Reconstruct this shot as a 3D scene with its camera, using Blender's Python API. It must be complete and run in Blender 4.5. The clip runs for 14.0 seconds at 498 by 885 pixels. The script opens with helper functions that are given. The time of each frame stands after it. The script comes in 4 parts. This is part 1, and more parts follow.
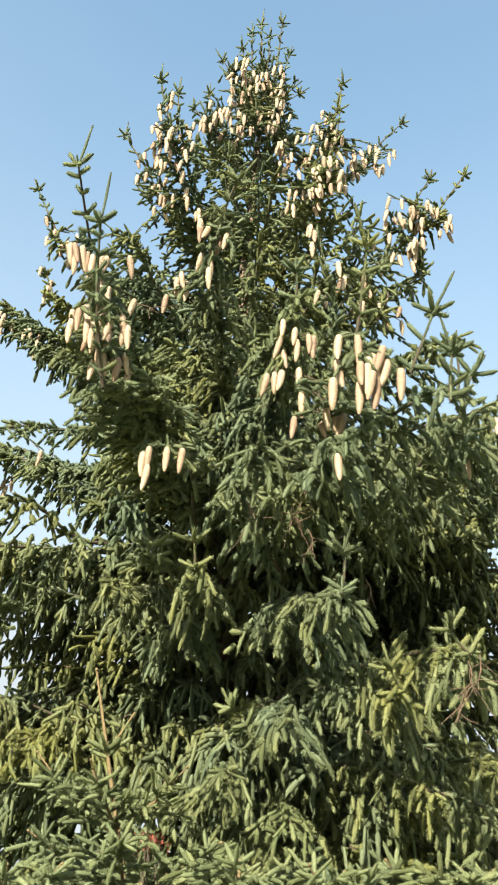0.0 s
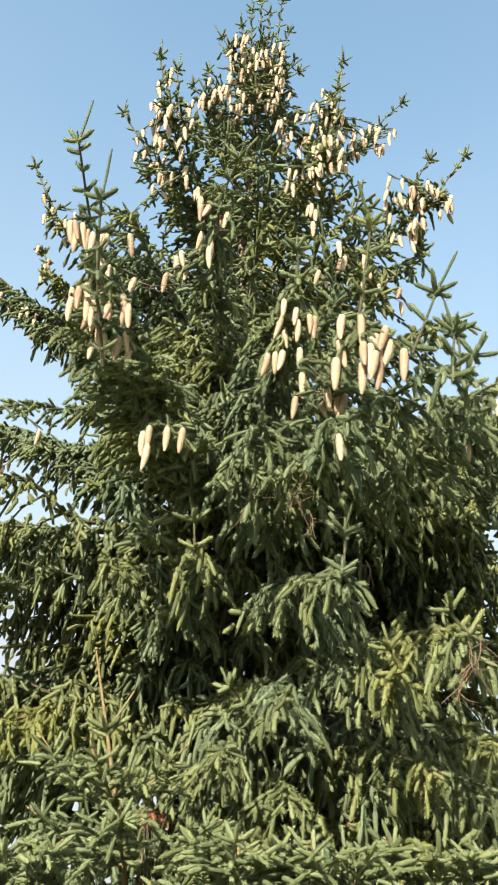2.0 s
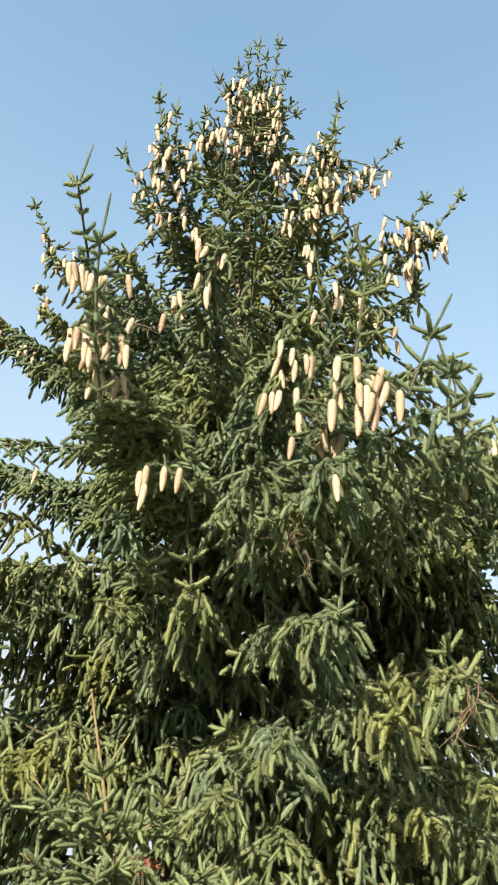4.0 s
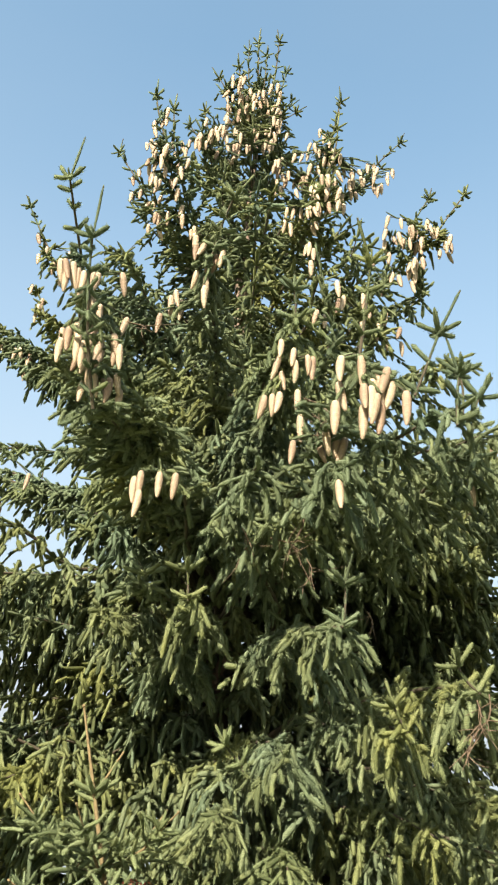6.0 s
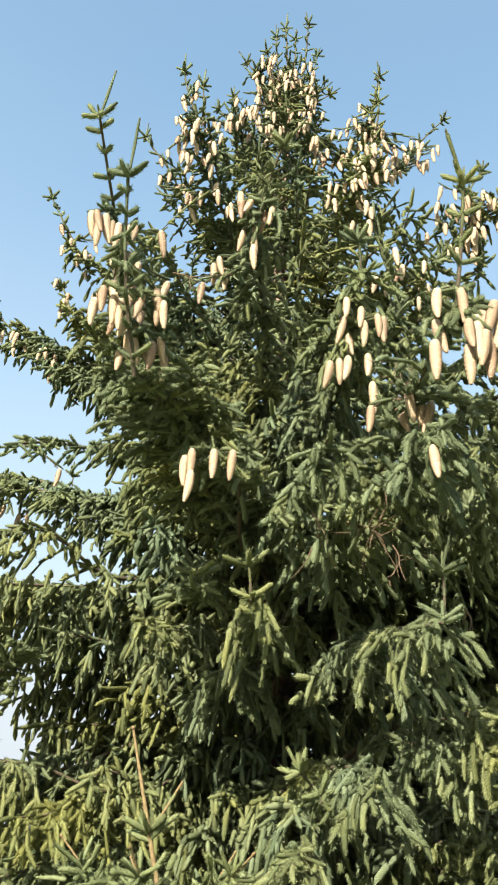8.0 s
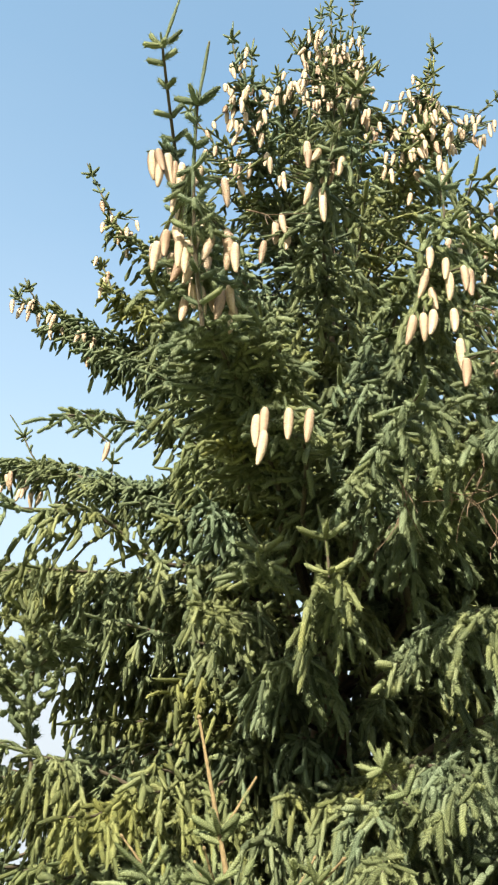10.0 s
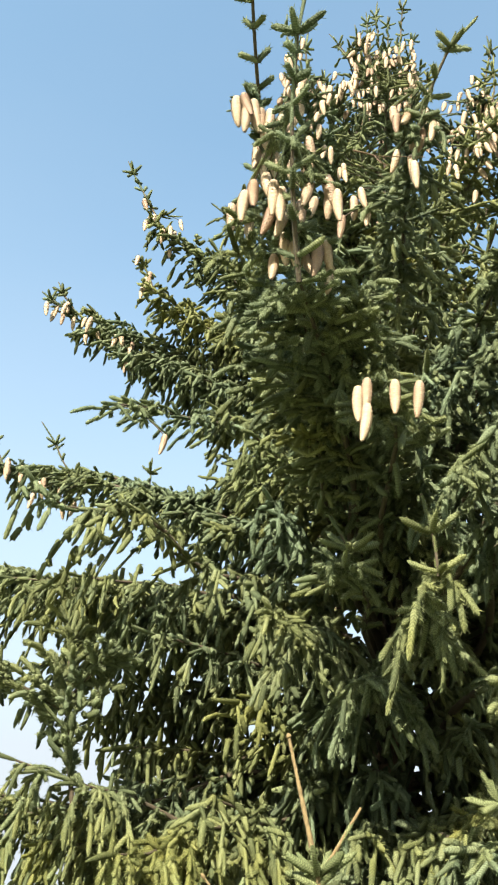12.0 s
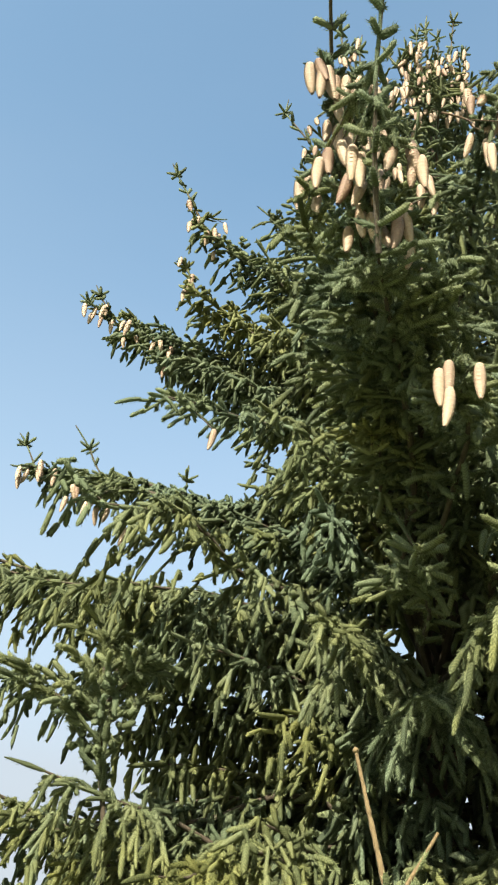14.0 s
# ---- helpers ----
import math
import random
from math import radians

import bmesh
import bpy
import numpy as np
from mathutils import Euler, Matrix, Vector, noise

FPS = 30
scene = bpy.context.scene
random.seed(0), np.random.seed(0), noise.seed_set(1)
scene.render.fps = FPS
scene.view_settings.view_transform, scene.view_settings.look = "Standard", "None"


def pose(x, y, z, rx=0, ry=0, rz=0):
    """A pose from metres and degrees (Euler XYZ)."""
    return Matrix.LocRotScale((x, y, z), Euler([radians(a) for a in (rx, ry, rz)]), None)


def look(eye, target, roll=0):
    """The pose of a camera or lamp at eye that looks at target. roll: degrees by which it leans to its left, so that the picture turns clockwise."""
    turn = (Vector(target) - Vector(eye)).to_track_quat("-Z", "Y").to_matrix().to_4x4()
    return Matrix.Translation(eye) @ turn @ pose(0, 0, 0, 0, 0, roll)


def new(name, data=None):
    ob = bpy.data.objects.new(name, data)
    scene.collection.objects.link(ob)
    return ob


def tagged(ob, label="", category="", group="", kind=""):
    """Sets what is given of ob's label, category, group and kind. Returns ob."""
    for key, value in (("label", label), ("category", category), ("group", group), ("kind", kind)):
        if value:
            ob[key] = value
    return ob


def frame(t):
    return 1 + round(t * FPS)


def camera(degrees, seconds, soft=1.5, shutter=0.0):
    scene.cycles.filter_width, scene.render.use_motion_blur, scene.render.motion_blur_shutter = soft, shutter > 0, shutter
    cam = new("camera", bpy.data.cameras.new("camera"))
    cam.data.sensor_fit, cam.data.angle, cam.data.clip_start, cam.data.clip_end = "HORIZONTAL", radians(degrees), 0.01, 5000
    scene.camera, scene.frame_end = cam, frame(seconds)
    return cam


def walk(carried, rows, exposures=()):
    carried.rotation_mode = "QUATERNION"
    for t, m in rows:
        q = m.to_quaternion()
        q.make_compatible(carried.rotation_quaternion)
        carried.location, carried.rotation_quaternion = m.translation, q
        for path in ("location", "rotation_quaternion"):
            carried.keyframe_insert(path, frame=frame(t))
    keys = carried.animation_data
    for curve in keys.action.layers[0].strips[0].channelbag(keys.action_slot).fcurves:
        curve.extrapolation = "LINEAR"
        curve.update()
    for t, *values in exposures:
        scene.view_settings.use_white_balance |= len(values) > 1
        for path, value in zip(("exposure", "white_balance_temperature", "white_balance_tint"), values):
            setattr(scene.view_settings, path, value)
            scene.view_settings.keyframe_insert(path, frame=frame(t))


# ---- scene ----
cam = camera(30.3, 14.0, soft=2.1)
PATH = [
    (0, (0.007, 0.035, 1.579), (0.002, 1.793, 2.532), 3.6),
    (0.5, (-0.024, 0.032, 1.578), (-0.016, 1.796, 2.522), 3.7),
    (1, (-0.024, 0.05, 1.582), (-0.017, 1.82, 2.514), 3.8),
    (1.5, (0.005, 0.053, 1.582), (0.002, 1.826, 2.507), 3.7),
    (2, (-0.02, 0.05, 1.577), (-0.01, 1.827, 2.496), 3.7),
    (2.5, (-0.017, 0.05, 1.582), (-0.007, 1.828, 2.497), 3.8),
    (3, (0.009, 0.038, 1.583), (0.011, 1.816, 2.498), 3.6),
    (3.5, (-0.004, 0.026, 1.588), (0.003, 1.787, 2.536), 3.7),
    (3.7, (-0.02, 0.027, 1.59), (-0.009, 1.774, 2.563), 3.7),
    (5.8, (-0.018, 0.135, 1.662), (-0.011, 1.864, 2.668), 3.9),
    (6, (-0.009, 0.18, 1.676), (-0.002, 1.915, 2.669), 3.7),
    (6.5, (0.032, 0.387, 1.703), (0.019, 2.123, 2.696), 3.5),
    (7, (0.005, 0.512, 1.741), (-0.03, 2.235, 2.756), 3.1),
    (7.5, (-0.075, 0.675, 1.766), (-0.109, 2.379, 2.813), 3.2),
    (8, (-0.163, 0.787, 1.771), (-0.208, 2.492, 2.816), 2.8),
    (8.5, (-0.198, 0.908, 1.779), (-0.254, 2.613, 2.823), 3.1),
    (8.7, (-0.205, 0.937, 1.779), (-0.271, 2.644, 2.82), 3.2),
    (10.8, (-0.446, 1.35, 1.808), (-0.539, 3.008, 2.922), 4.0),
    (11, (-0.462, 1.405, 1.815), (-0.556, 3.053, 2.945), 4.1),
    (11.5, (-0.547, 1.522, 1.818), (-0.651, 3.162, 2.958), 5.3),
    (12, (-0.623, 1.587, 1.822), (-0.731, 3.228, 2.959), 5.3),
    (12.5, (-0.633, 1.636, 1.816), (-0.742, 3.273, 2.959), 5.3),
    (13, (-0.648, 1.675, 1.828), (-0.786, 3.308, 2.974), 6.0),
    (13.5, (-0.7, 1.744, 1.847), (-0.849, 3.359, 3.018), 8.1),
    (14, (-0.752, 1.828, 1.835), (-0.908, 3.433, 3.019), 8.1),
]
walk(cam, [(t, look(eye, target, roll)) for t, eye, target, roll in PATH],
     exposures=((0, 1.90, 6950, 6), (7, 1.82, 6950, 6), (8.0, 1.96, 6950, 6), (8.5, 1.87, 6950, 6), (11, 2.06, 6950, 6), (12.5, 1.88, 6850, 6), (13.0, 1.76, 6800, 6), (13.5, 1.88, 6750, 6), (14, 1.70, 6700, 6)))

# ---- light ----
SUN_EL, SUN_AZ = radians(33), radians(201)      # azimuth of the sun, clockwise from +y
sun_dir = Vector((math.sin(SUN_AZ) * math.cos(SUN_EL), math.cos(SUN_AZ) * math.cos(SUN_EL), math.sin(SUN_EL)))
sun = new("sun", bpy.data.lights.new("sun", "SUN"))
sun.data.energy, sun.data.angle, sun.data.color = 4.7, radians(0.55), (1.0, 0.92, 0.81)
sun.matrix_world = look(sun_dir * 40, (0, 0, 0))
world = bpy.data.worlds.new("sky")
scene.world = world
world.use_nodes = True
wn = world.node_tree.nodes
sky = wn.new("ShaderNodeTexSky")
sky.sky_type, sky.sun_disc = "NISHITA", False
sky.sun_elevation, sky.sun_rotation = SUN_EL, SUN_AZ
sky.air_density, sky.dust_density, sky.ozone_density = 1.0, 2.4, 1.2
wn["Background"].inputs["Strength"].default_value = 0.120
tint = wn.new("ShaderNodeMix")
tint.data_type, tint.blend_type = "RGBA", "MULTIPLY"
tint.inputs[0].default_value, tint.inputs[7].default_value = 1.0, (0.895, 1.0, 0.915, 1)
world.node_tree.links.new(sky.outputs["Color"], tint.inputs[6])
# thin haze, whiter towards the horizon, with faint high wisps
where = wn.new("ShaderNodeTexCoord")
apart = wn.new("ShaderNodeSeparateXYZ")
low = wn.new("ShaderNodeMapRange")
low.inputs["From Min"].default_value, low.inputs["From Max"].default_value = 0.26, 0.80
low.inputs["To Min"].default_value, low.inputs["To Max"].default_value = 0.95, 0.0
stretch = wn.new("ShaderNodeMapping")
stretch.inputs["Scale"].default_value = (1.2, 1.2, 3.5)
wisp = wn.new("ShaderNodeTexNoise")
wisp.inputs["Scale"].default_value, wisp.inputs["Detail"].default_value = 1.6, 5.0
sheet = wn.new("ShaderNodeMapRange")
sheet.inputs["From Min"].default_value, sheet.inputs["From Max"].default_value = 0.42, 0.75
sheet.inputs["To Min"].default_value, sheet.inputs["To Max"].default_value = 0.0, 0.06
ease = wn.new("ShaderNodeMath")
ease.operation, ease.inputs[1].default_value = "POWER", 1.4
both = wn.new("ShaderNodeMath")
both.operation, both.use_clamp = "ADD", True
haze = wn.new("ShaderNodeMix")
haze.data_type = "RGBA"
haze.inputs[7].default_value = (1.68, 1.85, 2.13, 1)
for a, b in ((where.outputs["Generated"], apart.inputs[0]), (apart.outputs["Z"], low.inputs["Value"]), (where.outputs["Generated"], stretch.inputs["Vector"]),
             (stretch.outputs[0], wisp.inputs["Vector"]), (wisp.outputs["Fac"], sheet.inputs["Value"]), (low.outputs[0], ease.inputs[0]), (ease.outputs[0], both.inputs[0]),
             (sheet.outputs[0], both.inputs[1]), (both.outputs[0], haze.inputs[0]), (tint.outputs[2], haze.inputs[6]), (haze.outputs[2], wn["Background"].inputs["Color"])):
    world.node_tree.links.new(a, b)


# ---- materials ----
def material(name, rough=0.6):
    m = bpy.data.materials.new(name)
    m.use_nodes = True
    b = m.node_tree.nodes["Principled BSDF"]
    b.inputs["Roughness"].default_value = rough
    return m, m.node_tree.nodes, m.node_tree.links, b


def ramp(nodes, stops):
    n = nodes.new("ShaderNodeValToRGB")
    r = n.color_ramp
    while len(r.elements) < len(stops):
        r.elements.new(0.5)
    for e, (p, c) in zip(r.elements, stops):
        e.position, e.color = p, (*c, 1)
    return n


def noise_at(nodes, links, scale, detail=4.0, rough=0.6):
    c = nodes.new("ShaderNodeTexCoord")
    n = nodes.new("ShaderNodeTexNoise")
    n.inputs["Scale"].default_value, n.inputs["Detail"].default_value, n.inputs["Roughness"].default_value = scale, detail, rough
    links.new(c.outputs["Object"], n.inputs["Vector"])
    return n


def mixed(nodes, links, fac, a, b, kind="MIX"):
    m = nodes.new("ShaderNodeMix")
    m.data_type, m.blend_type = "RGBA", kind
    for sock, v in ((m.inputs[0], fac), (m.inputs[6], a), (m.inputs[7], b)):
        if isinstance(v, (int, float)):
            sock.default_value = v
        elif isinstance(v, tuple):
            sock.default_value = (*v, 1)
        else:
            links.new(v, sock)
    return m.outputs[2]


def bumped(nodes, links, bsdf, height, strength, distance=0.01):
    b = nodes.new("ShaderNodeBump")
    b.inputs["Strength"].default_value, b.inputs["Distance"].default_value = strength, distance
    links.new(height, b.inputs["Height"])
    links.new(b.outputs["Normal"], bsdf.inputs["Normal"])


def needle_material(name, deep, mid, tip, wander=1.0):
    m, nodes, links, b = material(name, 0.62)
    g = nodes.new("ShaderNodeNewGeometry")
    r1 = ramp(nodes, ((0.0, deep), (0.55, mid), (1.0, tip)))
    links.new(g.outputs["Random Per Island"], r1.inputs["Fac"])
    # hue wanders from blue-green to yellow-green along the crown, and from shoot to shoot
    n = noise_at(nodes, links, 1.7, 5.0, 0.65)
    r2 = ramp(nodes, ((0.36, (0.92, 1.0, 1.10)), (0.50, (1.0, 1.0, 0.98)), (0.68, (1.16, 1.06, 0.72))))
    links.new(n.outputs["Fac"], r2.inputs["Fac"])
    col = mixed(nodes, links, wander, r1.outputs["Color"], r2.outputs["Color"], "MULTIPLY")
    # each bough has a hue of its own
    o = nodes.new("ShaderNodeObjectInfo")
    r4 = ramp(nodes, ((0.0, (0.92, 0.98, 1.05)), (0.5, (1.0, 1.0, 1.0)), (1.0, (1.15, 1.07, 0.80))))
    links.new(o.outputs["Random"], r4.inputs["Fac"])
    col = mixed(nodes, links, wander, col, r4.outputs["Color"], "MULTIPLY")
    # needles lie in slanting rows, dark between, and are paler towards their tips
    w = nodes.new("ShaderNodeAttribute")
    w.attribute_name = "rows"
    x = nodes.new("ShaderNodeSeparateXYZ")
    links.new(w.outputs["Vector"], x.inputs[0])

    def calc(op, p, q=0.0):
        k = nodes.new("ShaderNodeMath")
        k.operation = op
        for sock, v in zip(k.inputs, (p, q)):
            if isinstance(v, float):
                sock.default_value = v
            else:
                links.new(v, sock)
        return k.outputs[0]

    f = noise_at(nodes, links, 330, 2.0, 0.6)
    slant = calc("SUBTRACT", calc("MULTIPLY", x.outputs["X"], 880.0), calc("MULTIPLY", calc("ABSOLUTE", x.outputs["Z"]), 6.0))
    stripe = calc("SINE", calc("ADD", slant, calc("MULTIPLY", f.outputs["Fac"], 10.0)))
    heart = calc("LESS_THAN", x.outputs["Y"], 1.3)
    row = calc("ADD", calc("MULTIPLY", calc("MULTIPLY", stripe, heart), 0.25), 0.5)
    tip_out = calc("MAXIMUM", calc("SUBTRACT", x.outputs["Y"], 1.6), 0.0)
    grain = calc("ADD", calc("ADD", row, calc("MULTIPLY", tip_out, 0.38)), calc("MULTIPLY", calc("SUBTRACT", f.outputs["Fac"], 0.5), 0.5))
    r3 = ramp(nodes, ((0.12, (0.44, 0.47, 0.40)), (0.5, (0.95, 0.96, 0.92)), (0.95, (1.45, 1.42, 1.40))))
    links.new(grain, r3.inputs["Fac"])
    col = mixed(nodes, links, 1.0, col, r3.outputs["Color"], "MULTIPLY")
    links.new(col, b.inputs["Base Color"])
    bumped(nodes, links, b, grain, 0.8, 0.004)
    b.inputs["Specular IOR Level"].default_value = 0.18
    t = nodes.new("ShaderNodeBsdfTranslucent")
    links.new(col, t.inputs["Color"])
    s = nodes.new("ShaderNodeMixShader")
    s.inputs[0].default_value = 0.36
    links.new(b.outputs[0], s.inputs[1])
    links.new(t.outputs[0], s.inputs[2])
    links.new(s.outputs[0], nodes["Material Output"].inputs["Surface"])
    return m


NEEDLE = needle_material("spruce_needles", (0.085, 0.104, 0.058), (0.150, 0.176, 0.096), (0.214, 0.244, 0.146))
NEEDLE_YOUNG = needle_material("young_spruce_needles", (0.108, 0.131, 0.066), (0.177, 0.210, 0.110), (0.242, 0.274, 0.155), 0.35)


def bark_material(name, dark, pale, scale):
    m, nodes, links, b = material(name, 0.85)
    n = noise_at(nodes, links, scale, 6.0, 0.7)
    r = ramp(nodes, ((0.3, dark), (0.7, pale)))
    links.new(n.outputs["Fac"], r.inputs["Fac"])
    links.new(r.outputs["Color"], b.inputs["Base Color"])
    bumped(nodes, links, b, n.outputs["Fac"], 0.7, 0.01)
    return m


BARK = bark_material("spruce_bark", (0.07, 0.045, 0.03), (0.20, 0.14, 0.10), 18)
TWIG = bark_material("twig_bark", (0.030, 0.022, 0.013), (0.068, 0.050, 0.028), 60)
TWIG_YOUNG = bark_material("young_twig_bark", (0.090, 0.062, 0.026), (0.185, 0.132, 0.060), 60)
TWIG_DEAD = bark_material("dead_twig_bark", (0.055, 0.034, 0.021), (0.14, 0.090, 0.056), 50)


def cone_material():
    m, nodes, links, b = material("cone_scales", 0.6)
    o = nodes.new("ShaderNodeObjectInfo")
    g = nodes.new("ShaderNodeNewGeometry")
    r = ramp(nodes, ((0.0, (0.23, 0.15, 0.10)), (0.35, (0.36, 0.265, 0.19)), (1.0, (0.455, 0.35, 0.25))))
    links.new(o.outputs["Random"], r.inputs["Fac"])
    r2 = ramp(nodes, ((0.0, (0.86, 0.84, 0.80)), (1.0, (1.08, 1.07, 1.05))))
    links.new(g.outputs["Random Per Island"], r2.inputs["Fac"])
    col = mixed(nodes, links, 1.0, r.outputs["Color"], r2.outputs["Color"], "MULTIPLY")
    n = noise_at(nodes, links, 240, 3.0)
    col = mixed(nodes, links, 0.25, col, n.outputs["Color"], "SOFT_LIGHT")
    links.new(col, b.inputs["Base Color"])
    return m


CONE = cone_material()


def ground_material():
    m, nodes, links, b = material("lawn", 0.9)
    n = noise_at(nodes, links, 1.3, 8.0, 0.7)
    r = ramp(nodes, ((0.3, (0.10, 0.12, 0.05)), (0.7, (0.21, 0.22, 0.11))))
    links.new(n.outputs["Fac"], r.inputs["Fac"])
    links.new(r.outputs["Color"], b.inputs["Base Color"])
    bumped(nodes, links, b, n.outputs["Fac"], 1.0, 0.05)
    return m


GRASS = ground_material()


def red_material():
    m, nodes, links, b = material("red_leaves", 0.55)
    g = nodes.new("ShaderNodeNewGeometry")
    r = ramp(nodes, ((0.0, (0.20, 0.04, 0.03)), (0.55, (0.38, 0.10, 0.07)), (1.0, (0.60, 0.34, 0.26))))
    links.new(g.outputs["Random Per Island"], r.inputs["Fac"])
    links.new(r.outputs["Color"], b.inputs["Base Color"])
    return m


RED_LEAF = red_material()


# ---- mesh tools ----
RNG = np.random.default_rng(11)
UP = np.array((0.0, 0.0, 1.0))


def unit(v):
    return v / np.maximum(np.linalg.norm(v, axis=-1, keepdims=True), 1e-9)


def tri_mesh(name, verts, tris, mats, mat_ids=None, rows=None):
    """A mesh from arrays of corners and triangles; rows: for each corner, metres along its shoot and the way round it."""
    me = bpy.data.meshes.new(name)
    n, f = len(verts), len(tris)
    me.vertices.add(n)
    me.vertices.foreach_set("co", np.ascontiguousarray(verts, np.float32).ravel())
    me.loops.add(3 * f)
    me.loops.foreach_set("vertex_index", np.ascontiguousarray(tris, np.int32).ravel())
    me.polygons.add(f)
    me.polygons.foreach_set("loop_start", np.arange(0, 3 * f, 3, dtype=np.int32))
    me.polygons.foreach_set("loop_total", np.full(f, 3, np.int32))
    for m in mats:
        me.materials.append(m)
    if mat_ids is not None:
        me.polygons.foreach_set("material_index", np.ascontiguousarray(mat_ids, np.int32))
    me.polygons.foreach_set("use_smooth", np.ones(f, bool))
    if rows is not None:
        me.attributes.new("rows", "FLOAT_VECTOR", "POINT").data.foreach_set("vector", np.ascontiguousarray(rows, np.float32).ravel())
    me.update(calc_edges=True)
    return me


def child(name, me, parent, label="", kind=""):
    ob = new(name, me)
    ob.parent = parent
    return tagged(ob, label=label, kind=kind)


def tubes(paths, radii, sides=5):
    """Tapered tubes along paths (k, m, 3) with radii (k, m)."""
    paths, radii = np.asarray(paths, float), np.asarray(radii, float)
    k, m, _ = paths.shape
    d = unit(np.gradient(paths, axis=1))
    ref = np.where(np.abs(d[..., 2:3]) > 0.9, np.array((1.0, 0, 0)), UP)
    a = unit(np.cross(d, ref))
    b = np.cross(d, a)
    ang = np.linspace(0, 2 * np.pi, sides, endpoint=False)
    ring = a[:, :, None] * np.cos(ang)[:, None] + b[:, :, None] * np.sin(ang)[:, None]
    v = (paths[:, :, None] + ring * radii[:, :, None, None]).reshape(-1, 3)
    i = np.arange(k)[:, None, None] * m * sides + np.arange(m - 1)[None, :, None] * sides + np.arange(sides)[None, None]
    j = i - np.arange(sides) + (np.arange(sides) + 1) % sides
    t = np.stack([np.stack([i, j, j + sides], -1), np.stack([i, j + sides, i + sides], -1)], -2).reshape(-1, 3)
    return v, t


class Spray:
    """Collects needle-clad shoots (start, way, length, droop, thickness) and makes them into one mesh."""

    def __init__(self):
        self.rows = []

    def add(self, base, way, length, droop, thick, deep=0):
        base, way = np.atleast_2d(base), np.atleast_2d(way)
        n = len(base)
        self.rows.append(np.column_stack([base, unit(way)] + [np.broadcast_to(v, n) for v in (length, droop, thick, deep)]))

    def mesh(self, name, detail, mats):
        """Shoots deep in the crown are made coarser than those at its face."""
        r = np.concatenate(self.rows)
        deep = (r[:, 9] > 0) & (detail > 0)
        v, t, w = self.part(r[~deep], SHOOT[detail])
        if deep.any():
            v2, t2, w2 = self.part(r[deep], SHOOT[2 if detail == 3 else min(detail - 1, 1)], 1.08)
            v, t, w = np.concatenate([v, v2]), np.concatenate([t, t2 + len(v)]), np.concatenate([w, w2])
        return tri_mesh(name, v, t, mats, rows=w)

    def part(self, r, grade, fatter=1.0):
        needles, width, sides, cuts, fat = grade
        n = len(r)
        base, way, length, droop, thick = r[:, 0:3], r[:, 3:6], r[:, 6], r[:, 7], r[:, 8] * fatter

        # drooping shoots bend to a side as well
        curl = RNG.normal(0, 1, (n, 3)) * (np.where(droop > 0.02, 0.10, 0.0) + 0.16 * np.abs(droop))[:, None]

        def point(u):
            return base[:, None] + (way[:, None] * u[..., None] + (curl[:, None] - UP * (droop * 0.5)[:, None, None]) * (u * u)[..., None]) * length[:, None, None]

        # the dense heart of the shoot
        u = np.broadcast_to(np.array(cuts), (n, len(cuts)))
        sv, st = tubes(point(u), thick[:, None] * np.array(fat) * RNG.uniform(0.78, 1.18, (n, len(cuts))), sides)
        sv += RNG.normal(0, 1, sv.shape) * np.repeat(thick * (0.07 if sides > 4 else 0.17), len(cuts) * sides)[:, None]
        ang = np.linspace(0, 2 * np.pi, sides, endpoint=False)
        sw = np.empty((n, len(cuts), sides, 3))
        sw[..., 0] = (u * length[:, None] + RNG.random((n, 1)))[:, :, None]
        sw[..., 1], sw[..., 2] = np.cos(ang), np.sin(ang)
        # its needles
        u = (np.arange(needles) + RNG.random((n, needles))) / needles
        p = point(u)
        d = unit(way[:, None] + (2 * curl[:, None] - UP * droop[:, None, None]) * u[..., None])
        ref = unit(RNG.normal(size=(n, 3)))[:, None]
        a = unit(np.cross(d, ref))
        b = np.cross(d, a)
        phi = (np.arange(needles) * 2.39996)[None] + RNG.random((n, 1)) * 6.28 + RNG.normal(0, 0.35, (n, needles))
        rad = a * np.cos(phi)[..., None] + b * np.sin(phi)[..., None]
        side = np.cross(d, rad)
        t = thick[:, None] * RNG.uniform(0.88, 1.16, (n, needles))
        end = u ** 8
        tipv = p + rad * (t * (1.12 - 0.30 * end))[..., None] + d * (t * (0.55 + 0.10 * end))[..., None]
        spin = RNG.uniform(-1.3, 1.3, (n, needles, 1))
        side = side * np.cos(spin) + unit(d - 0.5 * rad) * np.sin(spin)
        w = width * RNG.uniform(0.8, 1.2, (n, needles, 1)) * 0.5 * np.minimum(1.0, thick / 0.016)[:, None, None]
        p = p + rad * (t * 0.44)[..., None] - d * (t * 0.1)[..., None]
        nv = np.stack([p - side * w, p + side * w, tipv], 2).reshape(-1, 3)
        nt = np.arange(n * needles * 3).reshape(-1, 3) + len(sv)
        # on a needle the second figure runs past 1 towards its tip
        nw = np.zeros((n * needles, 3, 3))
        nw[:, :, 0] = RNG.random((n * needles, 1))
        nw[:, :, 1] = (1.6, 1.6, 2.6)
        return np.concatenate([sv, nv]), np.concatenate([st, nt]), np.concatenate([sw.reshape(-1, 3), nw.reshape(-1, 3)])


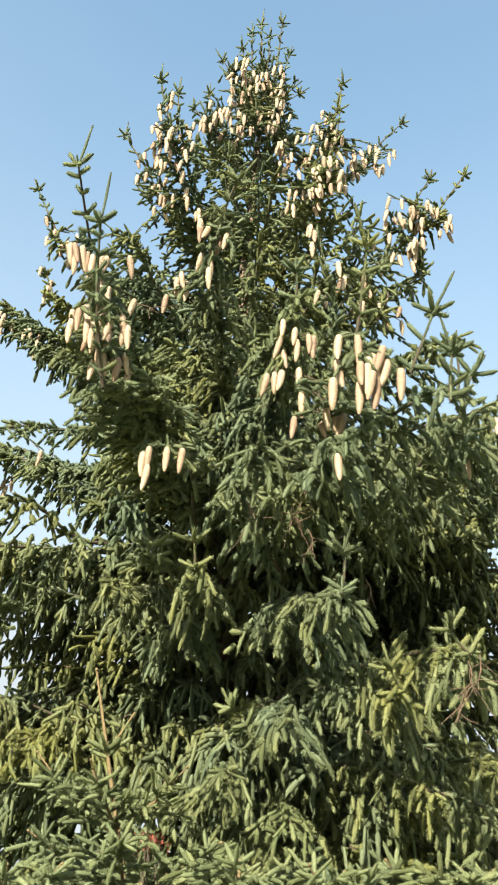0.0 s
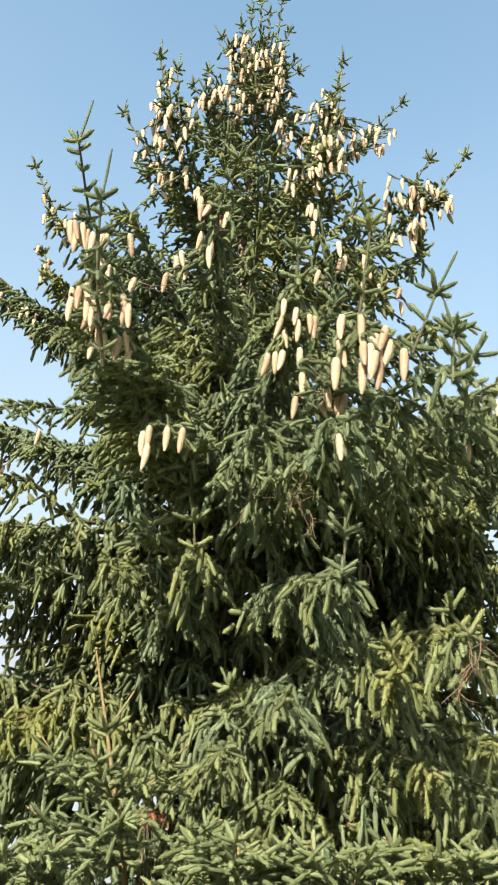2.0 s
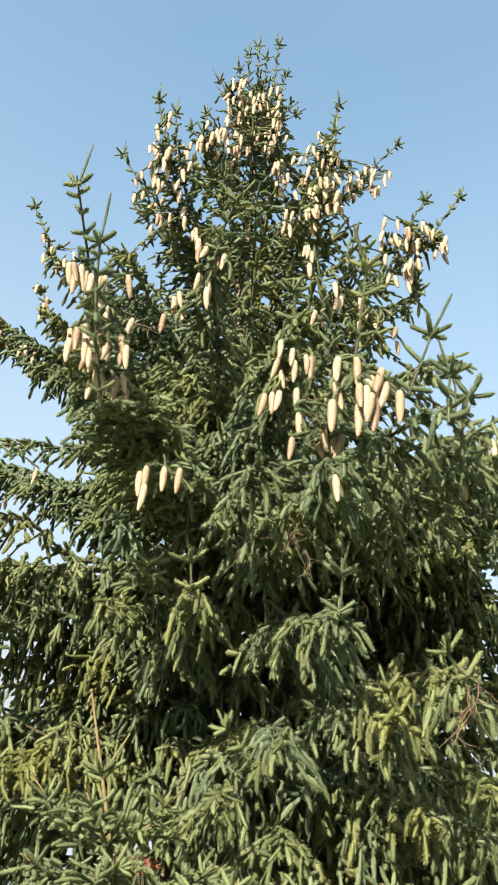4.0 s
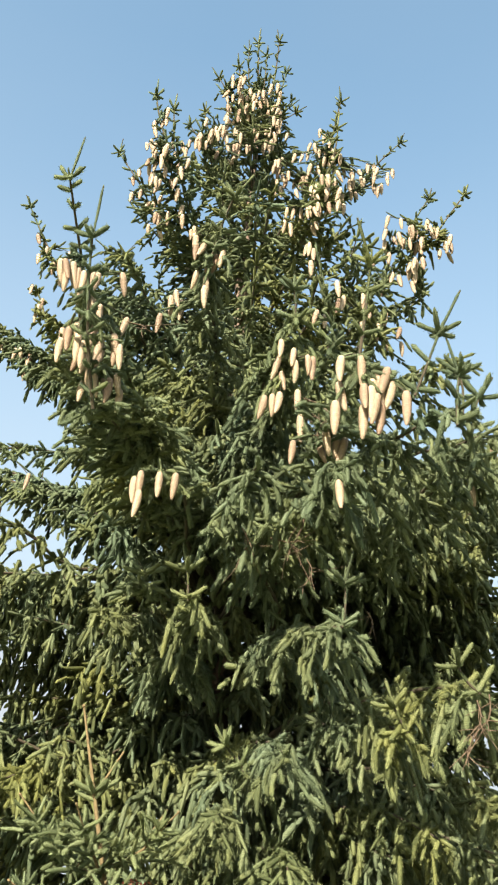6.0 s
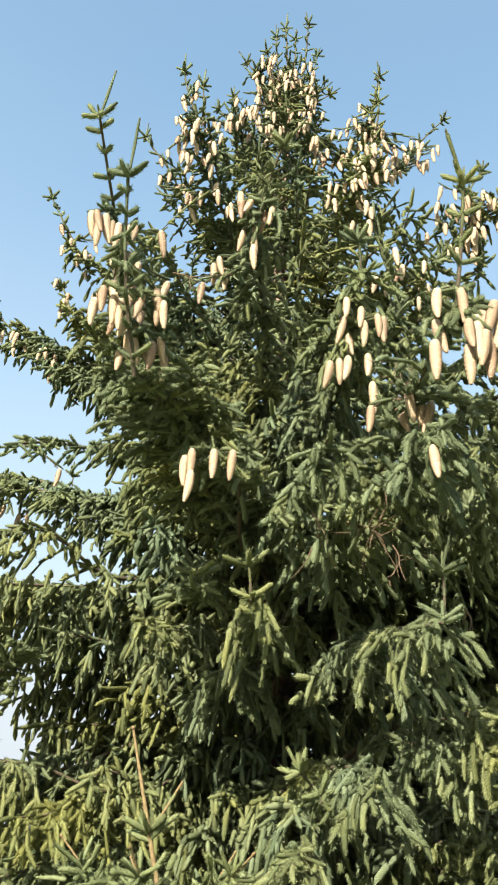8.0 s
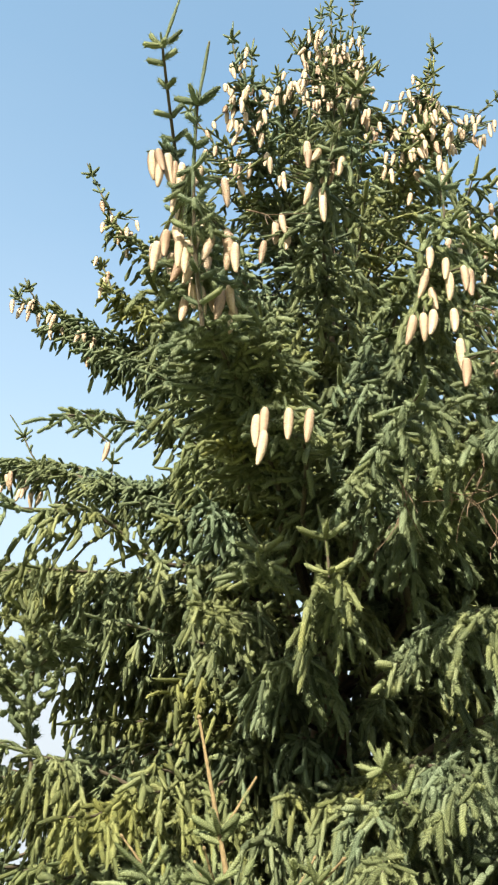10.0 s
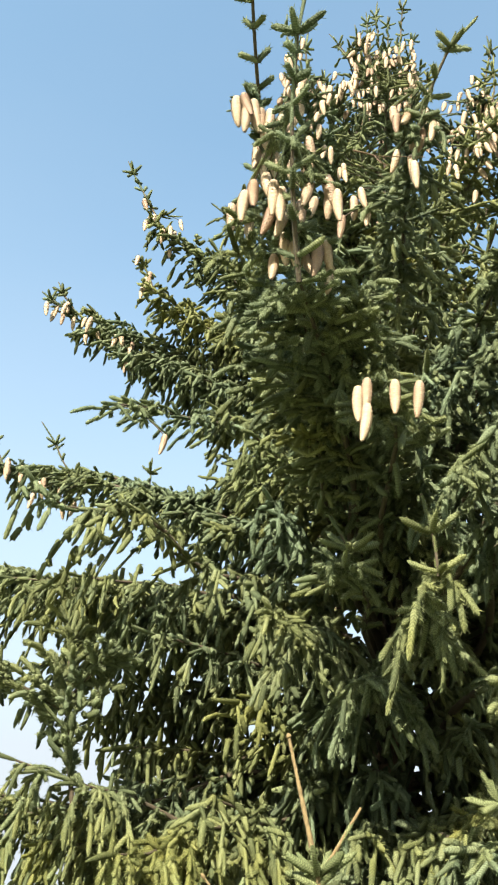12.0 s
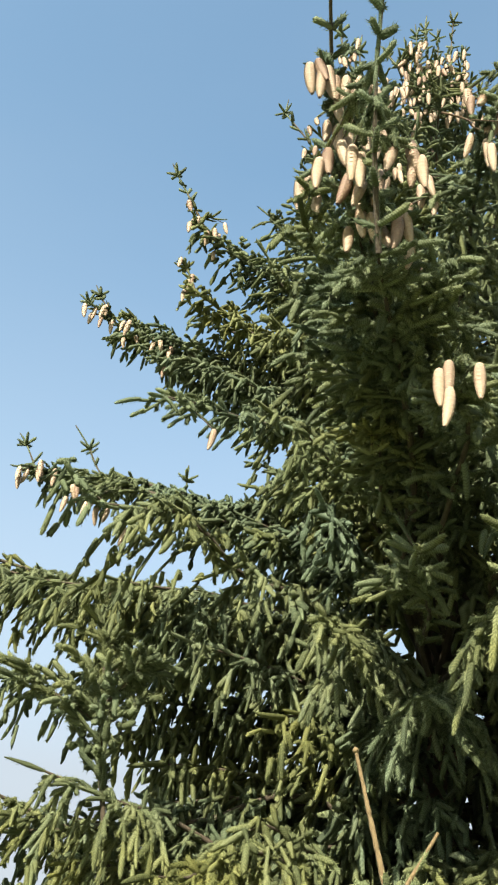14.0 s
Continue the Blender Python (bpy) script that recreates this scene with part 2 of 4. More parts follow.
# needles, their width, sides, rings and their thickness, from hidden and far shoots to near ones
SHOOT = ((3, 0.0120, 3, (0.0, 0.45, 1.0), (0.6, 0.95, 0.35)),
         (6, 0.0056, 4, (0.0, 0.18, 0.84, 1.03), (0.55, 0.84, 0.78, 0.22)),
         (18, 0.0040, 5, (0.0, 0.14, 0.86, 1.03), (0.44, 0.68, 0.66, 0.24)),
         (38, 0.0034, 5, (0.0, 0.12, 0.50, 0.88, 1.03), (0.40, 0.60, 0.64, 0.60, 0.22)))


# ---- the limbs ----
class Limb:
    """A first-order branch from the trunk to its end, with side branches that spread or hang."""

    def __init__(self, root, end, bow, hang, clad_from=0.3, fan=0.5, detail=2, density=1.0, young=False, thick=0.017, turn_up=0.0):
        self.root, self.end = np.array(root, float), np.array(end, float)
        self.bow, self.hang, self.clad_from, self.fan = bow, hang, clad_from, fan
        self.detail, self.density, self.young, self.thick, self.turn_up = detail, density, young, thick, turn_up
        self.spray, self.wood, self.wood_r, self.cones, self.leads = Spray(), [], [], [], []
        self.length = float(np.linalg.norm(self.end - self.root))
        self.shoots = 0
        self.deep = 0.0 if young or self.end[2] > 7.2 else 0.55 if self.length > 1.2 else 0.3
        self.wob = RNG.normal(0, 0.04, 3) * self.length
        self.wave, self.beat = RNG.normal(0, 0.011, 3) * self.length, RNG.uniform(4, 6)

    def at(self, s):
        s = np.asarray(s, float)[..., None]
        return (self.root + (self.end - self.root) * s + UP * (self.bow * np.sin(np.pi * s) * self.length)
                + UP * (self.turn_up * np.clip((s - 0.7) / 0.3, 0, 1) ** 2) + self.wob * np.sin(2 * np.pi * s) * (1 - s)
                + self.wave * np.sin(np.pi * self.beat * s) * (s > 0))

    def way(self, s):
        s = np.asarray(s, float)
        return unit(self.at(s + 0.01) - self.at(s - 0.01))

    def near(self, p):
        q = np.concatenate([self.at(np.linspace(max(self.clad_from, 0.25), 1.0, 40))] + [path for path, _ in self.leads[:self.shoots]])
        d = np.linalg.norm(q - p, axis=1) + np.where(q[:, 2] < p[2] - 0.01, 0.12, 0) + 1.2 * np.clip(q[:, 2] - p[2] - 0.08, 0, None)
        i = int(np.argmin(d))
        return float(d[i]), float(np.linalg.norm(q[i] - p)), q[i]

    def grow(self):
        L, rng = self.length, RNG
        s = np.linspace(0, 1, 14)
        r0 = 0.003 + 0.0052 * L
        self.wood.append(self.at(s))
        self.wood_r.append(r0 * (1 - s) ** 0.8 + 0.004)
        step = 0.072 / self.density
        n = max(6, int(L * (1 - self.clad_from) / step))
        ss = np.clip(np.linspace(self.clad_from, 0.985, n) + rng.normal(0, 0.25, n) / n, 0.05, 0.99)
        # the clad leading shoot, with short shoots all round it
        lo = max(0.16, self.clad_from - 0.3)
        m = max(3, int(L * (1 - lo) / 0.10))
        su = np.linspace(lo, 0.99, m)
        self.spray.add(self.at(su), self.way(su), 0.12, 0.1, self.thick * 0.85, (su < self.deep * 0.6))
        m = int(L * (1 - lo) / 0.048 * self.density)
        su = rng.uniform(lo, 0.97, m)
        w = self.way(su) * rng.uniform(0.3, 0.9, (m, 1)) + rng.normal(0, 0.6, (m, 3)) + UP * (0.25 - 0.9 * self.hang * rng.random((m, 1)))
        self.spray.add(self.at(su), w, rng.uniform(0.05, 0.10, m), 0.45, self.thick, su < self.deep)
        m //= 3
        su = rng.uniform(lo, 0.97, m)
        w = self.way(su) * rng.uniform(0.7, 1.2, (m, 1)) + rng.normal(0, 0.35, (m, 3)) + UP * 0.45
        self.spray.add(self.at(su), w, rng.uniform(0.05, 0.09, m), 0.2, self.thick, su < self.deep)
        # ropes of shoots that hang straight down
        for q in ss:
            if rng.random() < self.hang - 0.25:
                b, l = self.at(q) + rng.normal(0, 0.03, 3), rng.uniform(0.14, 0.42) * min(1.0, 0.4 + 1.2 * (1 - q))
                m = max(1, int(l / 0.075))
                z = np.arange(m) / m * l
                p = b - UP * z[:, None] + np.cumsum(rng.normal(0, 0.014, (m, 3)), 0)
                self.spray.add(p, rng.normal(0, 0.28, (m, 3)) - UP, l / m * 1.2, 0.05, self.thick * rng.uniform(0.80, 1.0, m) * np.linspace(1.0, 0.8, m), q < self.deep)
                p = np.repeat(p, 2, 0)
                self.spray.add(p, rng.normal(0, 0.75, (2 * m, 3)) - UP * 0.9, rng.uniform(0.036, 0.068, 2 * m), 0.5, self.thick * rng.uniform(0.85, 1.1, 2 * m), q < self.deep)
        for k, q in enumerate(ss):
            for sg in (-1, 1):
                if rng.random() < 0.06:
                    continue
                rest = (1 - q) / max(1e-3, 1 - self.clad_from)
                l = (0.10 + self.fan * min(1.0, rest * 1.25) ** 0.8 * min(1.0, 0.55 + 2 * (q - self.clad_from))) * rng.uniform(0.5, 1.2)
                d0 = self.way(q)
                side = unit(np.cross(d0, UP)) * sg
                h = self.hang * rng.uniform(0.75, 1.2)
                d = unit(d0 * rng.uniform(0.55, 1.0) + side + UP * (0.18 * (1 - h) - 0.25 * h) + rng.normal(0, 0.2, 3))
                b = self.at(q)
                # the side branch itself: two or three clad lengths along a drooping line
                m = max(2, int(l / 0.11))
                u = (np.arange(m) + 0.0) / m

                def run(u):
                    return b + l * (d * (u * (1 - 0.42 * h * u))[..., None] - UP * (h * 0.95 * u ** 1.7)[..., None])

                kink = rng.normal(0, 0.012, (m + 1, 3))
                kink[0] = 0
                p0, p1 = run(u) + kink[:-1], run(u + 1.0 / m) + kink[1:]
                self.spray.add(p0, p1 - p0, np.linalg.norm(p1 - p0, axis=1) * 1.12, 0.03, self.thick * rng.uniform(0.65, 0.85), q < self.deep)
                self.spray.add(p1[-1], p1[-1] - p0[-1] - UP * (0.02 * h), rng.uniform(0.05, 0.09), 0.3 + 0.5 * h, self.thick * rng.uniform(0.85, 1.02), q < self.deep)
                # the shoots on it
                t = int(l / 0.050 * self.density)
                if t < 1:
                    continue
                u = (np.arange(t) + rng.random(t)) / t * 0.92 + 0.06
                p = run(u)
                tang = unit(run(u + 0.02) - p)
                out = unit(np.cross(tang, UP + rng.normal(0, 0.35, (t, 3)))) * np.where(np.arange(t) % 2, 1.0, -1.0)[:, None]
                w = unit(tang * rng.uniform(0.5, 1.0, (t, 1)) + out * rng.uniform(0.4, 1.0, (t, 1)) + rng.normal(0, 0.42, (t, 3)) - UP * (h * rng.uniform(-0.1, 1.4, (t, 1))))
                tl = rng.uniform(0.032, 0.060, t) * (0.9 + 0.35 * h) * (1.12 - 0.3 * u)
                self.spray.add(p, w, tl, 0.25 + 0.5 * h, self.thick * rng.uniform(0.85, 1.15, t), q < self.deep)
        return self

    def shoot(self, base, star, tip, gap=0.034, stars=5, size=1.0, spike=True, bare=1.0):
        """An upright leading shoot with short side shoots up to a star of shoots, and a bare spike above it."""
        base, star, tip, rng = (np.array(p, float) for p in (base, star, tip, (0, 0, 0)))
        rng = RNG
        d = star - base
        l = float(np.linalg.norm(d))
        d = d / l
        a = unit(np.cross(d, (0.3, 1.0, 0.1)))
        c = np.cross(d, a)
        far = 0.8 if base[1] > 4.8 else 1.0
        s = np.linspace(0, 1, 8)
        bend = (a * rng.normal(0, 0.03) + c * rng.normal(0, 0.03)) * l

        def run(u):
            return base + d * (u * l)[:, None] + bend * np.sin(np.pi * u)[:, None]

        self.leads.append((run(s), 0.0044 + 0.006 * min(l, 0.7) * (1 - s) ** 0.8))
        self.shoots = len(self.leads)
        n = max(2, int(l / (gap * 1.3)))
        u = np.repeat(np.linspace(0.10, 0.93, (n + 1) // 2), 2) + rng.normal(0, 0.015, (n + 1) // 2 * 2)
        f = np.arange(len(u)) * 3.14 + np.repeat(np.arange((n + 1) // 2) * 1.1, 2) + rng.normal(0, 0.3, len(u))
        w = a * np.cos(f)[:, None] + c * np.sin(f)[:, None] + d * rng.uniform(0.2, 0.55, (len(u), 1))
        self.spray.add(run(u), w, rng.uniform(0.05, 0.085, len(u)) * (1.25 - 0.45 * u) * size * far, -0.3, self.thick * 0.92 * size)
        k = max(3, int(l / 0.05))
        e = np.linspace(0.02, 0.97, k)
        self.spray.add(run(e), np.tile(d, (k, 1)), l / k * 1.25, 0.0, self.thick * np.linspace(0.62, 0.40, k))
        f = np.arange(stars) * 6.283 / stars + rng.random() * 6
        w = a * np.cos(f)[:, None] + c * np.sin(f)[:, None] + d * rng.uniform(0.10, 0.60, (stars, 1))
        self.spray.add(np.tile(star, (stars, 1)), w, rng.uniform(0.075, 0.100, stars) * size * far, -0.30, self.thick * 0.92 * size)
        sp = np.linspace(star, tip, 8)
        if not spike:
            sp = np.linspace(star, tip, 34) + rng.normal(0, 0.0003, (34, 3))
        self.leads.append((sp, np.linspace(0.0050, 0.0040, 8) if spike else bare * np.linspace(0.0082, 0.0050, 34) * rng.uniform(0.88, 1.14, 34)))
        if not spike:
            bud = np.linspace(tip, tip + unit(tip - star) * 0.016, 6)
            self.leads.append((bud, bare * np.array((0.005, 0.0085, 0.0095, 0.008, 0.005, 0.001))))
        if spike:
            self.spray.add(star, tip - star, float(np.linalg.norm(tip - star)), 0.0, self.thick * (0.85 if self.young else 0.58))

    def build(self, tree, needle, twig):
        paths, rr = np.array(self.wood), np.array(self.wood_r)
        v, t = tubes(paths, rr, 6)
        for path, r in self.leads:
            v2, t2 = tubes(path[None], r[None], 5)
            t = np.concatenate([t, t2 + len(v)])
            v = np.concatenate([v, v2])
        br = child("branch", tri_mesh("branch", v, t, [twig]), tree)
        child("foliage", self.spray.mesh("foliage", self.detail, [needle]), br, kind="stuff")
        for me, mat in self.cones:
            c = child("cone", me, br)
            c.matrix_basis = mat
        return br


# ---- the big spruce ----
AX, AY, TOP = -0.10, 6.20, 9.90
BOUGHS = []


def profile(z):
    if z > 7.4:
        return 0.32 * (TOP - z)
    return min(0.8 + 0.50 * (7.4 - z), 2.25 if z > 2.6 else 2.25 - 0.15 * (2.6 - z))


def limb_to(x, y, z, rise=None, **kw):
    """A limb of the big spruce that ends at (x, y, z)."""
    r = math.hypot(x - AX, y - AY)
    if rise is None:
        rise = 0.62 if z > 6.3 else 0.62 * (z - 3.2) / 3.1 if z > 3.2 else -0.12 * (3.2 - z) - 0.05
    up = max(0.0, min(1.0, (z - 4.6) / 2.8))
    opts = dict(bow=-0.09 * up + 0.05 * (1 - up), hang=0.74 - 0.54 * up, clad_from=0.2 + 0.12 * (1 - up),
                fan=(0.16 + 0.13 * r) * (1 - 0.30 * up), detail=2 if z < 5 and y < 5.25 else 1, thick=0.0128 + 0.0048 * (1 - up))
    if x < -1.0 and y > 5.0:
        opts["thick"] *= 0.86
        opts["density"] = 1.15
    opts.update(kw)
    limb = Limb((AX, AY, z - rise * r), (x, y, z), **opts)
    BOUGHS.append(limb)
    return limb.grow()


# limbs that stand out, each with its upright leading shoots
out_up = limb_to(-0.77, 3.64, 4.28, rise=0.16, detail=3, fan=0.20, clad_from=0.5, hang=0.3)
out_up.shoot((-0.767, 3.66, 4.27), (-0.846, 3.10, 4.605), (-0.80, 3.04, 4.79), gap=0.036)
out_left = limb_to(-0.65, 3.46, 3.70, rise=0.04, detail=3, fan=0.20, clad_from=0.6, hang=0.25)
out_left.shoot((-0.646, 3.42, 3.64), (-0.688, 3.04, 4.23), (-0.665, 2.97, 4.44), gap=0.032)
limb_to(-0.84, 3.60, 3.94, rise=0.10, detail=3, fan=0.18, clad_from=0.6, hang=0.35, density=1.2)
limb_to(-0.70, 3.48, 3.84, rise=0.08, detail=3, fan=0.18, clad_from=0.6, hang=0.3, density=1.2)
limb_to(-0.50, 3.58, 3.82, rise=0.08, detail=3, fan=0.18, clad_from=0.6, hang=0.3, density=1.2)
limb_to(-0.60, 3.74, 3.90, rise=0.10, fan=0.24, clad_from=0.5, hang=0.3, detail=2, density=1.2)
# shoots in its shade
shaded = limb_to(-0.438, 4.26, 3.22, rise=0.02, detail=3, fan=0.06, clad_from=0.92, hang=0.2)
shaded.shoot((-0.438, 4.28, 3.20), (-0.438, 4.24, 3.26), (-0.51, 4.20, 3.36), stars=6, size=1.15)
limb_to(-0.58, 4.32, 3.72, rise=0.06, detail=3, fan=0.08, clad_from=0.9, hang=0.2).shoot((-0.58, 4.34, 3.68), (-0.585, 4.30, 3.74), (-0.56, 4.26, 3.80), stars=6)
# lit fronds beside it
for x, y, z in ((-0.54, 4.70, 4.50), (-0.36, 4.55, 4.24), (-0.22, 4.60, 4.52), (-0.52, 4.90, 4.92), (-0.15, 4.32, 4.08), (-0.28, 4.26, 3.86)):
    limb_to(x, y, z, rise=0.16, detail=2, fan=0.26, clad_from=0.45, hang=0.5, density=1.15)
# growth beside that shade
limb_to(-0.80, 4.75, 4.04, rise=0.05, detail=3, fan=0.26, clad_from=0.4, hang=0.6)
limb_to(-0.98, 4.95, 4.30, rise=0.12, fan=0.30, clad_from=0.35, hang=0.5, density=1.2)
limb_to(-0.66, 4.92, 4.36, rise=0.12, fan=0.26, clad_from=0.4, hang=0.5, density=1.1)
limb_to(-0.72, 4.84, 3.76, rise=0.02, fan=0.24, clad_from=0.45, hang=0.8)
limb_to(-0.68, 4.62, 3.17, rise=-0.08, bow=0.12, detail=3, fan=0.34, clad_from=0.4, hang=0.75, density=1.2)
limb_to(-0.34, 4.62, 2.96, rise=-0.12, bow=0.12, detail=3, fan=0.28, clad_from=0.45, hang=0.8, density=1.1)
limb_to(-1.45, 6.00, 5.45, rise=0.32, fan=0.30, hang=0.55)
limb_to(-1.20, 5.70, 5.10, rise=0.25, fan=0.30, hang=0.6)
out_right = limb_to(0.40, 3.00, 3.58, rise=0.06, detail=3, fan=0.15, clad_from=0.55, hang=0.22)
out_right.shoot((0.37, 2.88, 3.54), (0.409, 2.80, 3.98), (0.348, 2.71, 4.11), gap=0.034, size=0.85)
out_east = limb_to(0.76, 3.10, 3.58, rise=0.02, detail=3, fan=0.34, clad_from=0.5, hang=0.6)
out_east.shoot((0.62, 3.10, 3.60), (0.72, 3.08, 3.89), (0.81, 3.06, 4.09))
out_east.shoot((0.775, 3.10, 3.48), (0.79, 3.08, 3.70), (0.745, 3.07, 3.86))
out_east.shoot((0.86, 3.20, 3.52), (0.92, 3.28, 3.73), (0.98, 3.28, 3.83))
limb_to(0.98, 3.50, 3.56, rise=0.0, detail=3, fan=0.28, clad_from=0.5, hang=0.6)
limb_to(1.26, 3.92, 3.80, rise=0.02, detail=3, fan=0.36, hang=0.45, density=1.2)
limb_to(1.42, 4.35, 3.98, rise=0.05, fan=0.44, hang=0.45, density=1.5)
limb_to(1.52, 4.60, 3.72, rise=0.05, fan=0.30, hang=0.5)
limb_to(1.78, 5.40, 3.02, rise=0.0, fan=0.42)
limb_to(1.95, 5.80, 3.40, rise=0.05, fan=0.42)
far_east = limb_to(1.06, 3.80, 3.90, rise=0.02, detail=3)
far_east.shoot((0.98, 3.78, 3.92), (0.98, 3.76, 4.18), (0.99, 3.76, 4.30))
high_mid = limb_to(-0.24, 3.76, 4.84, rise=0.25, detail=3, fan=0.34)
high_mid.shoot((-0.24, 3.75, 4.80), (-0.145, 3.55, 5.01), (-0.052, 3.49, 5.11), gap=0.030)
mid = limb_to(0.18, 3.62, 4.34, rise=0.2, detail=3)
mid.shoot((0.18, 3.62, 4.32), (0.17, 3.58, 4.47), (0.17, 3.57, 4.55))
limb_to(0.16, 3.80, 4.16, rise=0.18, detail=3)
limb_to(-0.36, 3.70, 3.55, rise=0.0, detail=3, fan=0.09, clad_from=0.72, hang=0.15)
limb_to(0.02, 3.50, 3.46, rise=0.0, detail=3, fan=0.24, clad_from=0.62)
limb_to(0.37, 3.26, 3.36, rise=0.02, detail=3, fan=0.30, clad_from=0.55)
low_star = limb_to(0.41, 3.60, 2.86, rise=-0.1, detail=3, fan=0.35, clad_from=0.53)
low_star.shoot((0.41, 3.60, 2.84), (0.415, 3.57, 3.01), (0.445, 3.55, 3.14))
limb_to(0.68, 3.74, 2.48, rise=-0.1, detail=3, fan=0.22, clad_from=0.70).shoot((0.68, 3.74, 2.49), (0.625, 3.72, 2.58), (0.59, 3.70, 2.68))
limb_to(0.90, 3.46, 2.58, rise=-0.06, detail=3, fan=0.30, clad_from=0.68).shoot((0.89, 3.46, 2.58), (0.81, 3.44, 2.67), (0.79, 3.43, 2.73))
limb_to(-0.21, 3.95, 3.04, rise=-0.05, detail=3, fan=0.17, clad_from=0.70).shoot((-0.21, 3.94, 3.03), (-0.225, 3.92, 3.16), (-0.253, 3.91, 3.28))
limb_to(0.07, 4.30, 2.44, detail=3, fan=0.30).shoot((0.07, 4.30, 2.43), (-0.01, 4.28, 2.51), (-0.06, 4.26, 2.59))
limb_to(0.24, 4.02, 2.42, detail=3)
# limbs against the sky
limb_to(-2.20, 6.50, 6.27, rise=0.5, bow=-0.02, fan=0.26, hang=0.30, density=1.3, thick=0.0155).shoot((-2.16, 6.50, 6.18), (-2.42, 6.50, 6.48), (-2.47, 6.50, 6.58))
limb_to(-2.22, 6.42, 6.08, rise=0.48, bow=-0.02, fan=0.28, hang=0.38, density=1.3, thick=0.0155).shoot((-2.16, 6.42, 6.08), (-2.46, 6.42, 6.33), (-2.54, 6.42, 6.40))
limb_to(-1.64, 5.74, 6.40, rise=0.5, fan=0.30, hang=0.35, density=1.3, thick=0.0155).shoot((-1.62, 5.74, 6.42), (-1.868, 5.74, 6.91), (-1.92, 5.74, 7.03))
limb_to(-1.62, 5.84, 5.90, rise=0.45, fan=0.30, hang=0.4, density=1.3, thick=0.0155).shoot((-1.60, 5.84, 5.90), (-1.70, 5.84, 6.12), (-1.72, 5.84, 6.20))
limb_to(-1.37, 4.54, 4.02, rise=-0.44, fan=0.11, thick=0.0145, bow=0.01, hang=0.3, detail=3, clad_from=0.52)
limb_to(-1.22, 5.66, 6.50, rise=0.5, fan=0.34, hang=0.45)
limb_to(-1.34, 5.74, 6.16, rise=0.45, fan=0.34, hang=0.5)
limb_to(-1.34, 5.80, 5.66, rise=0.3)
limb_to(-1.02, 5.50, 5.34, rise=0.25)
limb_to(-1.62, 6.10, 6.02, rise=0.45, fan=0.26)
limb_to(-1.24, 5.90, 4.30, rise=0.05, fan=0.32, hang=0.5)
limb_to(-2.02, 6.36, 5.92, rise=0.42, bow=-0.02, fan=0.30, hang=0.55, thick=0.0155)
limb_to(-1.80, 6.30, 5.78, rise=0.40, bow=-0.02, fan=0.30, hang=0.6, thick=0.0155)
for az, z, r in ((86, 3.3, 2.0), (96, 2.9, 1.9), (104, 3.5, 1.8), (112, 3.1, 1.7), (90, 2.5, 1.9), (106, 2.6, 1.8), (118, 2.4, 1.75), (98, 3.9, 1.9), (112, 3.8, 1.75), (84, 2.1, 2.0), (102, 2.0, 1.9)):
    limb_to(AX + r * math.sin(radians(az)), AY + r * math.cos(radians(az)), z, detail=0, density=0.7, thick=0.022, fan=0.46, clad_from=0.15)
limb_to(-1.42, 6.00, 3.36, rise=0.0, fan=0.40, hang=1.0, density=1.1)
limb_to(-1.60, 6.30, 3.30, rise=0.0, fan=0.40, hang=1.0, density=1.1)
limb_to(-1.30, 5.70, 3.00, rise=0.0, fan=0.40, hang=1.0)
for x, y, z in ((1.86, 6.60, 4.74), (1.72, 6.00, 4.58), (1.90, 6.40, 2.92), (1.80, 6.02, 2.62), (1.84, 6.30, 2.24), (1.70, 6.00, 1.92), (1.30, 6.30, 1.94), (-1.72, 6.20, 2.34), (-1.62, 5.80, 2.04), (1.60, 5.40, 1.90)):
    limb_to(x, y, z, fan=0.46, density=0.8, detail=0, thick=0.022)
limb_to(1.30, 4.60, 4.26, rise=0.1, fan=0.42, density=1.2, hang=0.5)
for x, y, z in ((1.82, 6.10, 4.46), (1.72, 5.50, 4.30), (1.94, 6.00, 4.74), (1.90, 6.90, 4.62), (1.84, 5.70, 4.56)):
    limb_to(x, y, z, fan=0.5, density=1.2, detail=1)
limb_to(2.02, 6.30, 4.30, rise=0.1, fan=0.46)
limb_to(1.98, 6.40, 3.86, rise=0.05, fan=0.46, hang=0.9)
limb_to(1.92, 6.20, 3.36, rise=0.0, fan=0.46, hang=0.9)
limb_to(1.76, 6.30, 4.10, rise=0.1, fan=0.44)
for x, y, z in ((-0.04, 4.05, 2.16), (0.28, 4.10, 2.02), (0.86, 4.00, 2.16), (1.08, 4.05, 2.12), (1.24, 4.30, 2.30), (0.10, 4.20, 1.84), (0.46, 4.10, 1.82), (0.86, 4.16, 1.86)):
    limb_to(x, y, z, rise=-0.12, detail=3 if z > 2 else 2, fan=0.30, clad_from=0.55)
limb_to(1.30, 4.85, 2.50, rise=-0.05, fan=0.40)
limb_to(1.36, 5.05, 2.14, fan=0.40)
limb_to(1.62, 5.40, 2.30, fan=0.42)
limb_to(-2.34, 6.50, 4.91, rise=0.25, bow=0.03, fan=0.30, detail=2, hang=0.55, density=1.3, thick=0.015).shoot((-1.99, 6.50, 4.84), (-2.20, 6.50, 5.13), (-2.33, 6.50, 5.30))
